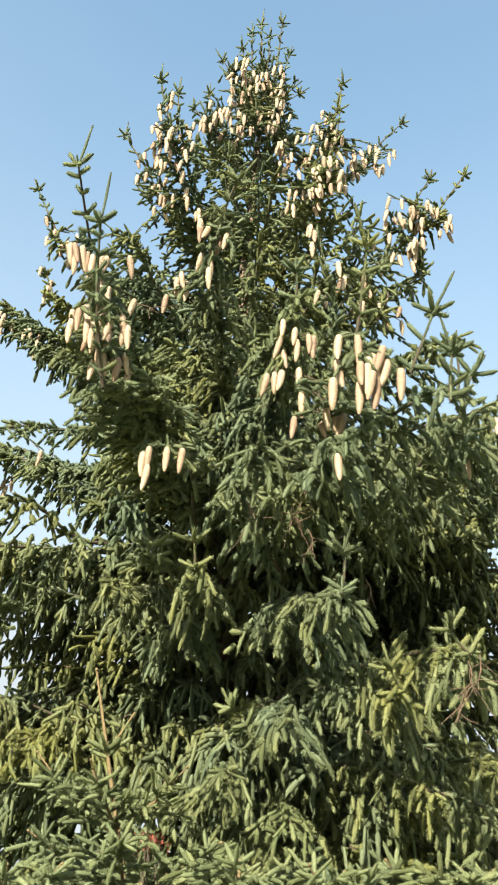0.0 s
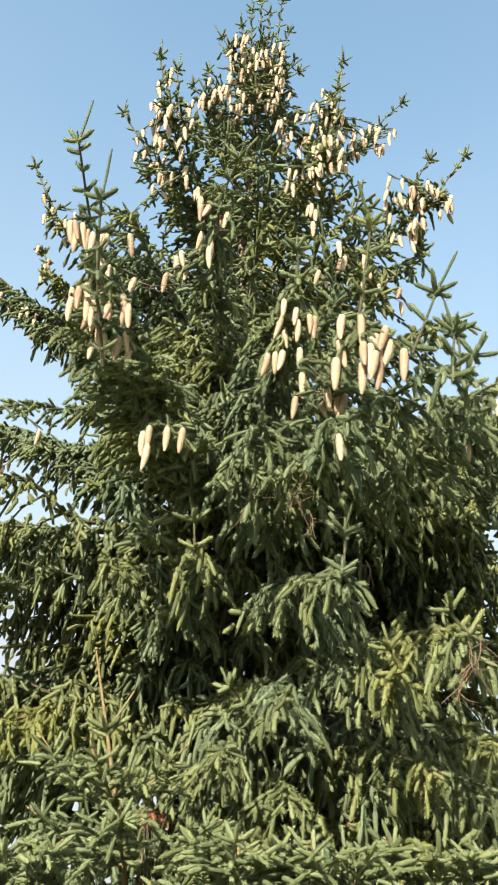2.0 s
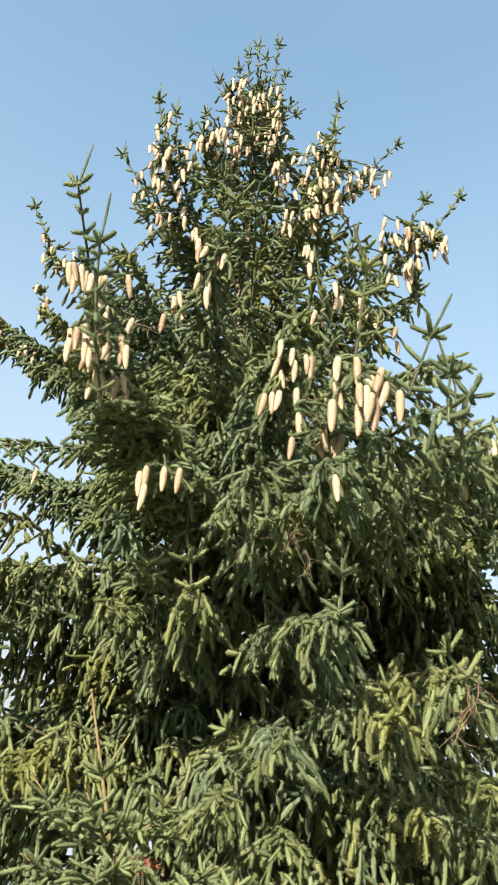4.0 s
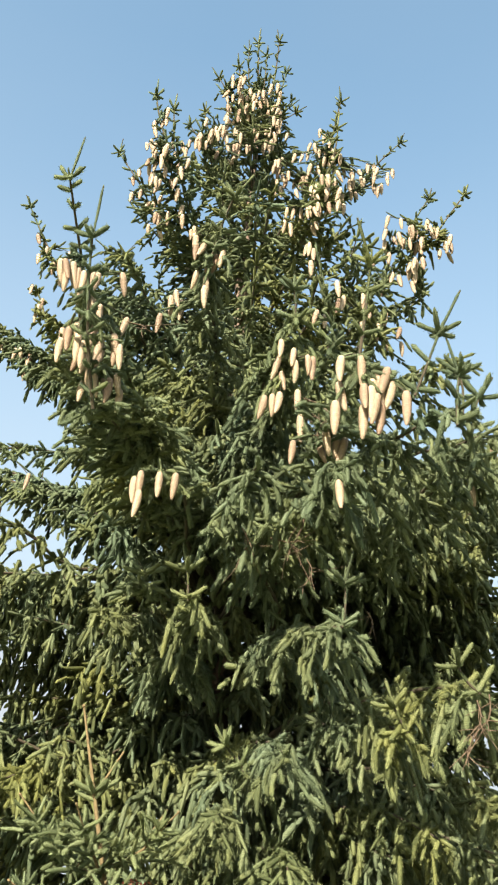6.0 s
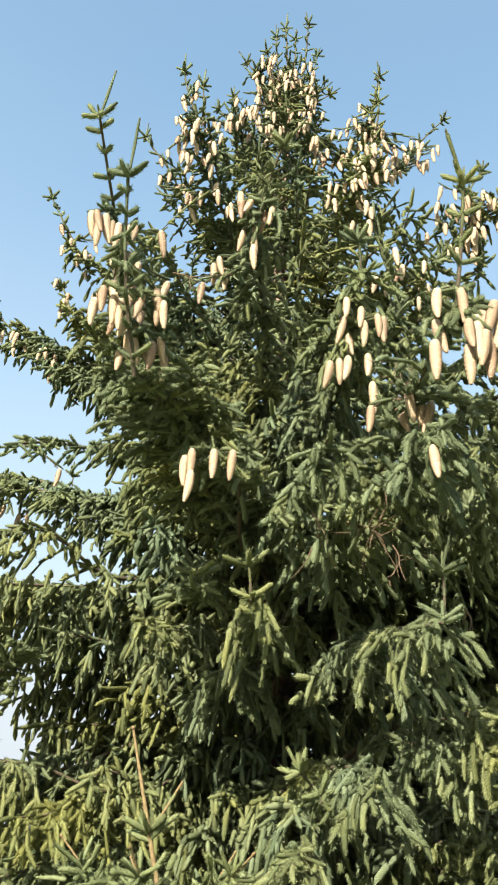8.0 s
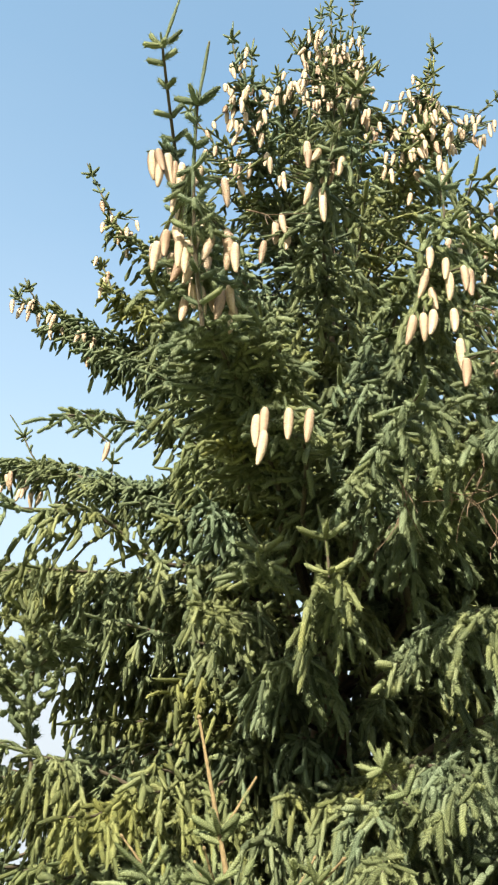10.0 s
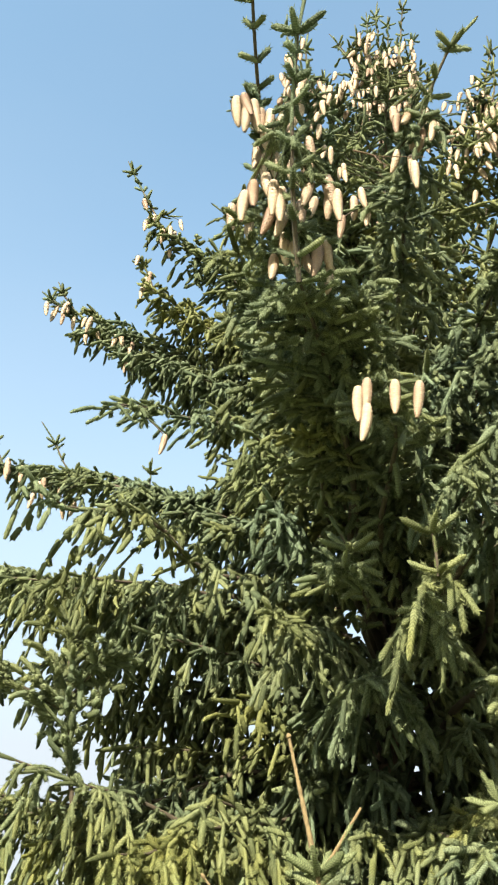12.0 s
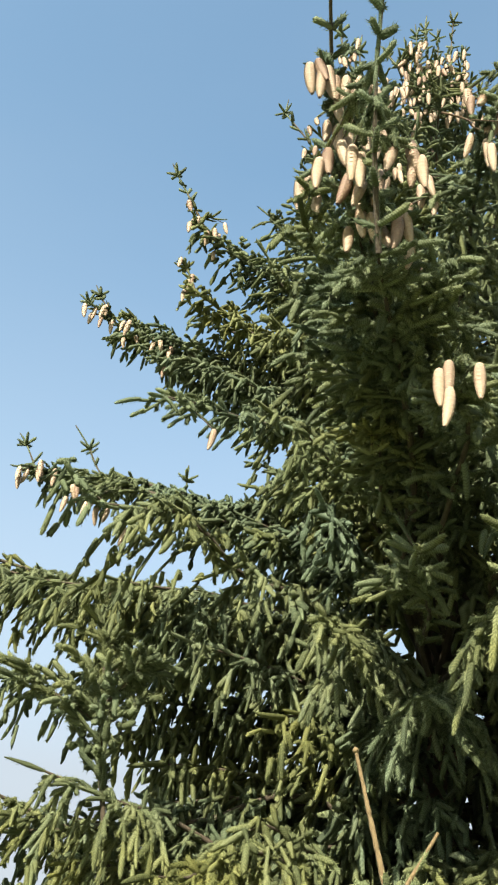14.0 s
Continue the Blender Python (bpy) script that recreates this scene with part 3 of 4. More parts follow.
limb_to(-2.54, 6.40, 4.90, rise=0.24, bow=0.03, fan=0.24, detail=2, hang=0.5, density=1.3, thick=0.015).shoot((-2.48, 6.40, 4.90), (-2.57, 6.40, 5.05), (-2.63, 6.40, 5.13))
limb_to(-1.60, 6.45, 4.70, rise=0.22, bow=0.03, detail=2, hang=0.6, density=1.2, thick=0.015).shoot((-1.54, 6.45, 4.74), (-1.545, 6.45, 4.92), (-1.55, 6.45, 5.03))
limb_to(-1.20, 6.30, 4.36, rise=0.1, hang=0.5)
limb_to(-1.92, 5.42, 3.66, rise=0.0, detail=3)
limb_to(-1.58, 5.30, 3.62, rise=0.0, detail=3)
limb_to(-1.50, 5.30, 2.50, rise=0.05, detail=3, fan=0.2)
limb_to(-1.82, 5.50, 2.66, rise=-0.08, detail=3)
limb_to(-1.16, 4.76, 2.40, rise=-0.06, bow=0.10, detail=3)
limb_to(-2.60, 5.60, 3.88, rise=0.16, bow=0.06, fan=0.40, density=1.25, detail=2)
limb_to(-2.28, 5.52, 3.76, rise=0.15, bow=0.06, fan=0.36, density=1.2, detail=3)
limb_to(-1.66, 5.42, 3.64, rise=0.12, bow=0.06, fan=0.38, density=1.2, detail=3)
limb_to(-1.62, 5.10, 2.74, rise=0.36, fan=0.26, density=1.2, detail=3, bow=0.10)
limb_to(-2.04, 5.25, 2.74, rise=0.26, fan=0.36, density=1.2, detail=3)
# the bushy upright shoot on one of them
BOUGHS.append(Limb((-1.40, 5.22, 2.62), (-1.53, 5.10, 3.30), bow=0.0, hang=0.05, clad_from=0.12, fan=0.19, detail=3, density=1.4, thick=0.0195).grow())
BOUGHS.append(Limb((-1.45, 5.17, 2.92), (-1.79, 5.10, 3.10), bow=0.02, hang=0.2, clad_from=0.05, fan=0.13, detail=3, density=1.3, thick=0.0185).grow())
BOUGHS.append(Limb((-1.47, 5.14, 3.02), (-1.32, 5.06, 3.17), bow=0.02, hang=0.2, clad_from=0.05, fan=0.10, detail=3, density=1.3, thick=0.0185).grow())
limb_to(-0.74, 4.92, 6.82, rise=0.7).shoot((-0.72, 4.92, 6.84), (-0.845, 4.89, 7.30), (-0.85, 4.88, 7.47))
limb_to(-0.66, 5.04, 6.86, rise=0.75).shoot((-0.68, 5.02, 6.88), (-0.719, 5.0, 7.29), (-0.71, 5.0, 7.47))
limb_to(-0.55, 5.72, 7.74, rise=0.7).shoot((-0.55, 5.71, 7.74), (-0.669, 5.70, 7.93), (-0.684, 5.70, 8.05))
limb_to(-1.00, 5.50, 7.02, rise=0.65, fan=0.2).shoot((-0.99, 5.50, 7.02), (-1.18, 5.50, 7.33), (-1.171, 5.50, 7.49))
limb_to(-0.47, 6.00, 8.10, rise=0.8).shoot((-0.47, 6.00, 8.10), (-0.579, 6.00, 8.46), (-0.58, 6.00, 8.60))
limb_to(0.50, 5.46, 7.26, rise=0.8, fan=0.16).shoot((0.50, 5.45, 7.28), (0.595, 5.43, 8.02), (0.584, 5.43, 8.21))
limb_to(0.53, 5.32, 7.22, rise=0.8).shoot((0.53, 5.31, 7.26), (0.555, 5.30, 7.55), (0.567, 5.29, 7.74))
limb_to(0.90, 5.92, 7.70, rise=0.85, fan=0.16).shoot((0.90, 5.91, 7.72), (1.183, 5.90, 8.11), (1.222, 5.90, 8.24))
limb_to(1.28, 5.26, 6.44, rise=0.55, fan=0.22).shoot((1.28, 5.26, 6.44), (1.517, 5.24, 6.85), (1.555, 5.24, 6.97))
limb_to(1.12, 5.38, 6.58, rise=0.6, fan=0.2).shoot((1.12, 5.38, 6.60), (1.278, 5.36, 6.91), (1.30, 5.36, 7.02))
limb_to(0.42, 5.00, 6.50, rise=0.6)
limb_to(0.10, 6.02, 8.40, rise=0.7).shoot((0.10, 6.01, 8.40), (0.253, 6.0, 8.53), (0.345, 6.0, 8.62))
limb_to(-0.12, 6.18, 9.05, rise=3.0, fan=0.1).shoot((-0.12, 6.18, 9.04), (-0.15, 6.17, 9.69), (-0.133, 6.17, 9.93))
limb_to(0.02, 6.00, 8.80, rise=2.0, fan=0.12).shoot((0.02, 5.99, 8.80), (0.057, 5.95, 9.44), (0.033, 5.95, 9.62))
limb_to(-0.23, 6.12, 8.80, rise=2.0, fan=0.12).shoot((-0.23, 6.11, 8.82), (-0.313, 6.1, 9.23), (-0.336, 6.1, 9.43))
limb_to(-0.29, 5.92, 8.44, rise=1.2, fan=0.12).shoot((-0.29, 5.91, 8.45), (-0.477, 5.9, 8.80), (-0.557, 5.9, 8.95))
limb_to(-0.07, 6.12, 8.85, rise=3.0, fan=0.09).shoot((-0.07, 6.12, 8.84), (-0.055, 6.08, 9.40), (-0.05, 6.08, 9.55))
limb_to(0.05, 6.06, 8.60, rise=1.5, fan=0.10).shoot((0.05, 6.06, 8.60), (0.14, 6.02, 9.08), (0.17, 6.02, 9.20))
limb_to(-0.19, 6.14, 8.85, rise=3.0, fan=0.09).shoot((-0.19, 6.14, 8.84), (-0.23, 6.10, 9.46), (-0.24, 6.10, 9.64))
limb_to(0.85, 5.02, 5.70, rise=0.4)
limb_to(0.72, 5.20, 6.10, rise=0.5)
limb_to(-1.14, 5.42, 5.78, rise=0.4)
limb_to(-0.98, 5.25, 6.02, rise=0.5)
limb_to(1.35, 5.0, 5.2, rise=0.3)

# the whorls between them
fill = random.Random(5)


def held(az, z, r):
    """The crown is thin on its west side half way up and has two hollows."""
    if 246 < az < 350 and 4.55 < z < 6.6:
        r = min(r, 1.0)
    if 246 < az < 350 and 3.6 < z < 4.6:
        r = min(r, 1.0)
    if 228 < az < 340 and 2.55 < z < 3.35:
        r = min(r, 1.3)
    if 205 < az < 250 and 3.8 < z < 4.6:
        r = min(r, 1.1)
    if 208 < az < 250 and 3.85 < z < 5.5:
        r = min(r, 1.15)
    if 180 < az < 207 and 2.7 < z < 4.3:
        r = min(r, 1.0)
    if 180 < az < 207 and 2.0 < z < 2.75:
        r = min(r, 1.2)
    if 200 < az < 230 and 2.6 < z < 3.4:
        r = min(r, 1.45)
    if 170 < az < 185 and 2.7 < z < 3.3:
        r = min(r, 1.6)
    if 90 < az < 165 and 7.4 < z < 8.9:
        r = min(r, 0.30)
    if 128 < az < 176 and 2.5 < z < 3.75:
        r = min(r, 1.1)
    return r


def fill_limb(az, z, r, **kw):
    r = held(az % 360, z, r)
    limb_to(AX + r * math.sin(radians(az)), AY + r * math.cos(radians(az)), z, **kw)


z, turn = 8.65, 0.0
while z > 1.3:
    count = 4 if z > 8 else 5 if z > 4.5 else 6
    for k in range(count):
        az = (turn + k * 360 / count + fill.uniform(-16, 16)) % 360
        front = math.cos(radians(az - 180))
        r = profile(z) * fill.uniform(0.80, 1.02) * (1.0 + 0.12 * (1 - abs(front)))
        kw = dict(detail=0, density=0.36, thick=0.036) if front < -0.12 else dict(density=0.78)
        if z > 7.5:
            kw.update(density=0.45, fan=0.11)
        if z < 1.7:
            kw.update(detail=0, density=0.45, thick=0.032)
        fill_limb(az, z + fill.uniform(-0.10, 0.10), r, **kw)
    turn += 47
    z -= 0.19 + 0.020 * (TOP - z)
# the low skirt towards the open side, in tiers that overlap
for tier in range(4):
    z = 2.95 - 0.30 * tier
    for k in range(6):
        az = 114 + 26 * k + fill.uniform(-9, 9)
        r = profile(z) * fill.uniform(0.64, 1.0) * (0.88 if 165 < az < 215 else 1.0)
        fill_limb(az, z + fill.uniform(-0.12, 0.12), r, density=0.8 if tier < 4 else 0.6, detail=2 if tier < 2 else 1)
# dense short growth deep in the crown
for k in range(54):
    z = 0.8 + 6.4 * fill.random() ** 1.6
    fill_limb(fill.uniform(0, 360), z, profile(z) * fill.uniform(0.30, 0.72), detail=0, density=0.7, thick=0.027, clad_from=0.1, fan=0.38)
for k in range(18):
    z = fill.uniform(2.0, 4.7)
    fill_limb(fill.uniform(70, 125), z, profile(z) * fill.uniform(0.55, 0.85), detail=0, density=0.8, thick=0.028, clad_from=0.2, fan=0.4)


# ---- cones ----
def cone_mesh(rings, per, length, radius, bend):
    """A hanging cone: a spindle clad in overlapping scales; its top is the origin."""
    def at(u):
        rr = radius * (math.sin(math.pi * min(1.0, 0.13 + 0.85 * u ** 0.9)) ** 0.45) * (1.0 - 0.16 * u)
        return Vector((bend * u * u * length, 0, -u * length)), max(rr, 0.0015)

    bm = bmesh.new()
    n = 7
    last = None
    for i in range(8):
        c, r = at(i / 7)
        ring = [bm.verts.new(c + Vector((math.cos(a), math.sin(a), 0)) * r * 0.90) for a in (2 * math.pi * j / n for j in range(n))]
        if last:
            for j in range(n):
                bm.faces.new((last[j], last[(j + 1) % n], ring[(j + 1) % n], ring[j]))
        last = ring
    def put(c, r, a):
        return bm.verts.new(c + Vector((math.cos(a), math.sin(a), 0)) * r)

    for i in range(rings):
        for j in range(per):
            u = (i + 0.2 + 0.8 * j / per) / (rings + 0.6)
            c, r = at(u)
            c2, r2 = at(min(1.0, u + 1.15 / rings))
            a, w = 2 * math.pi * (j + 0.5 * (i % 2)) / per, math.pi / per * 1.04
            c1, r1 = c.lerp(c2, 0.74), r * 0.26 + r2 * 0.74
            top = put(c, r * 0.91, a)
            lft, rgt = put(c1, r1 * 1.0, a - w), put(c1, r1 * 1.0, a + w)
            l2, r2v = put(c2, r2 * 1.015, a - w * 0.62), put(c2, r2 * 1.015, a + w * 0.62)
            under = put(c2.lerp(c, 0.10), r2 * 0.93, a)
            bm.faces.new((top, lft, l2, r2v, rgt))
            bm.faces.new((l2, under, r2v))
            bm.faces.new((lft, under, l2))
            bm.faces.new((r2v, under, rgt))
    me = bpy.data.meshes.new("cone")
    bm.to_mesh(me)
    bm.free()
    me.materials.append(CONE)
    return me


NEAR_CONES = [cone_mesh(17, 8, 0.124, 0.0188, 0.08), cone_mesh(15, 8, 0.110, 0.0184, 0.16), cone_mesh(18, 8, 0.132, 0.0190, -0.12)]
FAR_CONES = [cone_mesh(8, 6, 0.114, 0.0192, 0.10), cone_mesh(7, 6, 0.102, 0.0186, -0.14)]
pick = random.Random(3)


def stalk(best, q, p):
    """A small arched branchlet from the limb at q to a cone's top at p."""
    d = float(np.linalg.norm(p - q))
    if d < 0.02:
        return
    u = np.linspace(0, 1, 8)
    path = q + (p - q) * u[:, None] + UP * (0.12 * d * np.sin(np.pi * u))[:, None]
    best.leads.append((path, np.full(8, 0.0024)))
    m = 1 + int(d / 0.09)
    e = np.arange(m) / m
    b = q + (p - q) * e[:, None] + UP * (0.12 * d * np.sin(np.pi * e))[:, None]
    if d > 0.05:
        best.spray.add(b, np.tile(p - q, (m, 1)), d / m * 1.1, 0.05, best.thick * 0.62)
    n = 1 + int(d / 0.06)
    k = RNG.uniform(0.0, 0.55, n)
    b = q + (p - q) * k[:, None] + UP * (0.12 * d * np.sin(np.pi * k))[:, None]
    best.spray.add(b, unit(p - q) * 0.8 + RNG.normal(0, 0.5, (n, 3)), RNG.uniform(0.045, 0.075, n), 0.3, best.thick * 0.85)


def cone_at(x, y, z, size=1.0, lean=6, near=False):
    """One cone whose top hangs at (x, y, z), on a branchlet from the nearest limb."""
    p = np.array((x, y, z))
    best = min(BOUGHS, key=lambda b: b.near(p)[0])
    stalk(best, best.near(p)[2], p)
    mat = (Matrix.Translation((x, y, z + 0.004)) @ Euler((radians(pick.gauss(0, lean)), radians(pick.gauss(0, lean)), pick.uniform(0, 6.28))).to_matrix().to_4x4()
           @ Matrix.Diagonal((size, size, size, 1)))
    best.cones.append((pick.choice(NEAR_CONES if near else FAR_CONES), mat))


CROWD = []


def crowd_group(x, y, z, count, sx, sy, sz, slope=0.0):
    """More cones of the same kind, high up and too many to tell apart singly."""
    for _ in range(count):
        dx = pick.uniform(-sx, sx)
        p = np.array((x + dx, y + pick.uniform(-sy, sy), z + 0.06 + dx * slope + pick.uniform(-sz, sz)))
        best = min(BOUGHS, key=lambda b: b.near(p)[0])
        stalk(best, best.near(p)[2], p)
        turn = Euler((radians(pick.gauss(0, 8)), radians(pick.gauss(0, 8)), pick.uniform(0, 6.28))).to_matrix().to_4x4()
        CROWD.append((pick.choice(FAR_CONES), Matrix.Translation(p) @ turn @ Matrix.Scale(pick.uniform(0.85, 1.05), 4)))


def cone_group(x, y, z, count, sx, sy, sz, slope=0.0, near=False):
    """A crowd of cones round (x, y, z); slope: metres of rise to each metre of x."""
    for _ in range(count):
        dx = pick.uniform(-sx, sx)
        cone_at(x + dx, y + pick.uniform(-sy, sy), z + 0.06 + dx * slope + pick.uniform(-sz, sz), pick.uniform(0.85, 1.08), 7, near)


cone_group(-0.13, 5.68, 8.16, 24, 0.24, 0.12, 0.28)
crowd_group(-0.13, 5.72, 8.18, 46, 0.25, 0.14, 0.32)
crowd_group(-0.70, 4.92, 6.68, 16, 0.16, 0.12, 0.34, slope=-0.6)
crowd_group(0.34, 5.45, 7.22, 16, 0.26, 0.12, 0.12, slope=0.45)
crowd_group(0.44, 4.94, 6.44, 10, 0.14, 0.10, 0.20)
crowd_group(1.16, 5.20, 6.32, 16, 0.22, 0.10, 0.12)
crowd_group(0.27, 5.12, 6.36, 16, 0.13, 0.10, 0.22)
crowd_group(0.40, 5.40, 7.40, 12, 0.14, 0.10, 0.16)
crowd_group(0.85, 5.70, 7.40, 12, 0.24, 0.12, 0.14, slope=0.5)
crowd_group(-0.05, 5.75, 7.80, 14, 0.22, 0.12, 0.12)
crowd_group(-0.42, 5.50, 7.60, 10, 0.22, 0.12, 0.14, slope=0.3)
cone_group(-0.71, 4.92, 6.68, 20, 0.14, 0.14, 0.32, slope=-0.6)
cone_group(-0.42, 5.60, 7.62, 12, 0.22, 0.15, 0.12, slope=0.3)
cone_group(-0.91, 5.30, 6.70, 8, 0.16, 0.12, 0.08, slope=-0.6)
cone_group(-0.72, 5.20, 6.26, 7, 0.10, 0.12, 0.12)
cone_group(-0.47, 4.90, 6.05, 4, 0.07, 0.10, 0.14)
cone_group(0.32, 5.50, 7.25, 18, 0.26, 0.15, 0.10, slope=0.45)
cone_group(0.42, 5.00, 6.46, 14, 0.12, 0.12, 0.18)
cone_group(0.82, 5.60, 7.30, 12, 0.20, 0.12, 0.08, slope=0.1)
cone_group(1.16, 5.20, 6.36, 16, 0.26, 0.14, 0.09)
cone_group(0.92, 5.00, 5.82, 15, 0.18, 0.14, 0.14)
cone_group(0.78, 5.00, 5.44, 5, 0.08, 0.10, 0.08)
cone_group(0.24, 4.00, 5.02, 3, 0.06, 0.06, 0.08)
cone_group(-2.12, 6.28, 5.94, 16, 0.34, 0.08, 0.08, slope=-0.6)
cone_group(-1.66, 5.82, 5.98, 5, 0.10, 0.08, 0.10)
cone_group(-1.98, 6.40, 4.60, 7, 0.22, 0.06, 0.05, slope=-0.6)
cone_group(-1.62, 5.72, 6.36, 9, 0.14, 0.10, 0.14, slope=-0.5)
cone_at(-1.157, 4.58, 3.905, 0.76, 5, True)
cone_group(0.37, 4.30, 4.81, 2, 0.05, 0.04, 0.02)
cone_group(0.55, 4.50, 5.16, 4, 0.10, 0.08, 0.04)
cone_group(0.91, 5.00, 5.22, 4, 0.12, 0.08, 0.04)
cone_group(-2.40, 6.24, 4.72, 7, 0.14, 0.06, 0.06)
cone_group(-2.00, 6.14, 4.50, 5, 0.16, 0.06, 0.06)
def near_cones(y, deep, tops):
    """Near cones by the x and z of their tops, in a layer round y."""
    for x, z in tops:
        cone_at(x, y + pick.uniform(-deep, deep), z, pick.uniform(0.9, 1.08), 6, True)


near_cones(3.35, 0.04, ((-0.878, 4.35), (-0.853, 4.33), (-0.823, 4.34), (-0.798, 4.32), (-0.838, 4.28), (-0.768, 4.29), (-0.732, 4.32), (-0.708, 4.30)))
near_cones(3.50, 0.05, ((-0.818, 4.37), (-0.788, 4.35), (-0.748, 4.31), (-0.778, 4.25), (-0.698, 4.21), (-0.718, 4.15)))
near_cones(3.66, 0.06, ((-0.858, 4.25), (-0.828, 4.22), (-0.613, 4.33), (-0.648, 4.51), (-0.888, 4.19)))
near_cones(3.40, 0.04, ((-0.80, 4.03), (-0.765, 4.04), (-0.74, 3.92), (-0.70, 3.90), (-0.655, 3.97), (-0.82, 3.95)))
near_cones(3.30, 0.03, ((-0.735, 3.92), (-0.71, 3.90), (-0.63, 3.895), (-0.57, 3.905), (-0.585, 3.93), (-0.555, 3.88)))
near_cones(3.48, 0.06, ((-0.70, 3.87), (-0.575, 3.84), (-0.60, 3.80), (-0.67, 3.83), (-0.727, 3.82), (-0.64, 3.84), (-0.56, 3.79)))
near_cones(2.84, 0.03, ((0.308, 3.563), (0.303, 3.477), (0.377, 3.569), (0.419, 3.492), (0.442, 3.526), (0.472, 3.534), (0.49, 3.49), (0.535, 3.44), (0.384, 3.437), (0.411, 3.439), (0.384, 3.369), (0.288, 3.371), (0.429, 3.404), (0.447, 3.396)))
near_cones(3.68, 0.06, ((0.123, 4.193), (0.117, 4.139), (0.136, 4.069), (0.184, 4.164), (0.191, 4.105), (0.247, 4.142), (0.277, 4.151), (0.062, 3.919), (0.096, 3.922), (0.128, 3.924), (0.211, 3.978), (0.228, 3.853)))
near_cones(3.50, 0.06, ((0.294, 3.659), (0.371, 3.636), (0.319, 3.646), (0.185, 3.566), (0.406, 3.624)))
near_cones(3.76, 0.06, ((-0.333, 4.909), (-0.322, 4.84), (-0.283, 4.843), (-0.251, 4.807), (-0.219, 4.817), (-0.184, 4.82), (-0.313, 4.726), (-0.266, 4.685), (-0.263, 4.574)))
near_cones(4.00, 0.05, ((1.08, 3.963), (1.181, 3.953), (1.071, 3.728), (1.23, 3.957)))
near_cones(4.06, 0.04, ((-0.5, 4.624), (-0.458, 4.762), (-0.431, 4.772), (-0.405, 4.759)))
for x, dz in ((-0.44, 0.0), (-0.465, -0.03), (-0.44, -0.09), (-0.362, 0.0), (-0.293, 0.0)):
    cone_at(x, 3.625, 3.468 + dz, 0.95, 3, True)
cone_at(0.355, 3.28, 3.305, 1.0, 2, True)


def trunk_mesh(x, y, height, r0, mat, sway=1.0):
    s = np.linspace(0, 1, 40)
    path = np.column_stack([x + 0.03 * sway * np.sin(s * 7), y + 0.03 * sway * np.cos(s * 5), s * height])
    rad = r0 * (1 - s) ** 0.9 + 0.006 + 0.5 * r0 * np.exp(-s * height / 0.25)
    v, t = tubes(path[None], rad[None], 14)
    v += RNG.normal(0, 0.004, v.shape) * (r0 / 0.15)
    return tri_mesh("trunk", v, t, [mat])


spruce = tagged(new("spruce_tree"), "tall Norway spruce with drooping branches hung with pale tan cones", "tree")
trunk = child("trunk", trunk_mesh(AX, AY, 8.95, 0.15, BARK), spruce)
for limb in BOUGHS:
    limb.build(spruce, NEEDLE, TWIG)
crowd = bmesh.new()
for me, mat in CROWD:
    n = len(crowd.verts)
    crowd.from_mesh(me)
    crowd.verts.ensure_lookup_table()
    bmesh.ops.transform(crowd, matrix=mat, verts=crowd.verts[n:])
crowd_me = bpy.data.meshes.new("cone_crowd")
crowd.to_mesh(crowd_me)
crowd.free()
crowd_me.materials.append(CONE)
child("cone_crowd", crowd_me, spruce, "crowded pale tan cones near the top", "stuff")

# ---- the young spruces ----
YY = 4.06


def stem_x(z):
    """The young stem stands upright below and leans over above."""
    return -0.377 + 0.05 * (1.72 - z) if z < 1.72 else -0.377 - 0.265 * (z - 1.72)


def young_limb(grown, x, y, az, root, reach, rise, detail=3, tip=0.0):
    """A rising limb of a young spruce; tip: the length of its bare brown end."""
    a = radians(az)
    out = np.array((math.sin(a), math.cos(a), 0.0))
    b = Limb((x, y, root), np.array((x, y, root)) + out * reach + UP * rise, bow=-0.05, hang=0.12, clad_from=0.12, fan=0.07 + 0.18 * reach, detail=detail, young=True, thick=0.0150, density=0.7 if detail else 0.9)
    grown.append(b.grow())
    if tip:
        d = unit(out * reach + UP * rise * 1.5)
        b.shoot(b.end - d * 0.05, b.end + d * 0.03, b.end + d * (0.03 + tip), stars=4, size=0.85, spike=False, bare=0.6)
    return b


young = tagged(new("young_spruce"), "young spruce with a bare yellow-brown leading shoot before the big one", "tree")
grown = []
for k, (az, reach, rise) in enumerate(((262, 0.27, 0.19), (60, 0.16, 0.16), (200, 0.20, 0.12), (130, 0.24, 0.12), (330, 0.24, 0.14))):
    young_limb(grown, stem_x(1.94), YY, az, 1.93 + 0.012 * k, reach, rise, tip=0.10)
top = young_limb(grown, stem_x(2.0), YY, 10, 1.99, 0.10, 0.06)
top.shoot((stem_x(1.95), YY, 1.95), (stem_x(2.25), YY, 2.25), (stem_x(2.58), YY, 2.58), stars=7, size=1.1, spike=False)
horn = np.array((stem_x(2.24), YY, 2.24)), np.array((stem_x(2.24) + 0.10, YY - 0.03, 2.41))
top.leads.append((np.linspace(*horn, 8), np.linspace(0.0062, 0.0042, 8)))
top.spray.add(horn[0], horn[1] - horn[0], 0.165, 0.0, 0.0100)
for tier in range(5):
    for k in range(6):
        z = 1.74 - 0.20 * tier
        young_limb(grown, stem_x(z), YY, k * 60 + tier * 27, z, 0.34 + 0.09 * tier, 0.12, 3 if tier < 2 else 0, 0.06 if tier < 1 else 0.0)
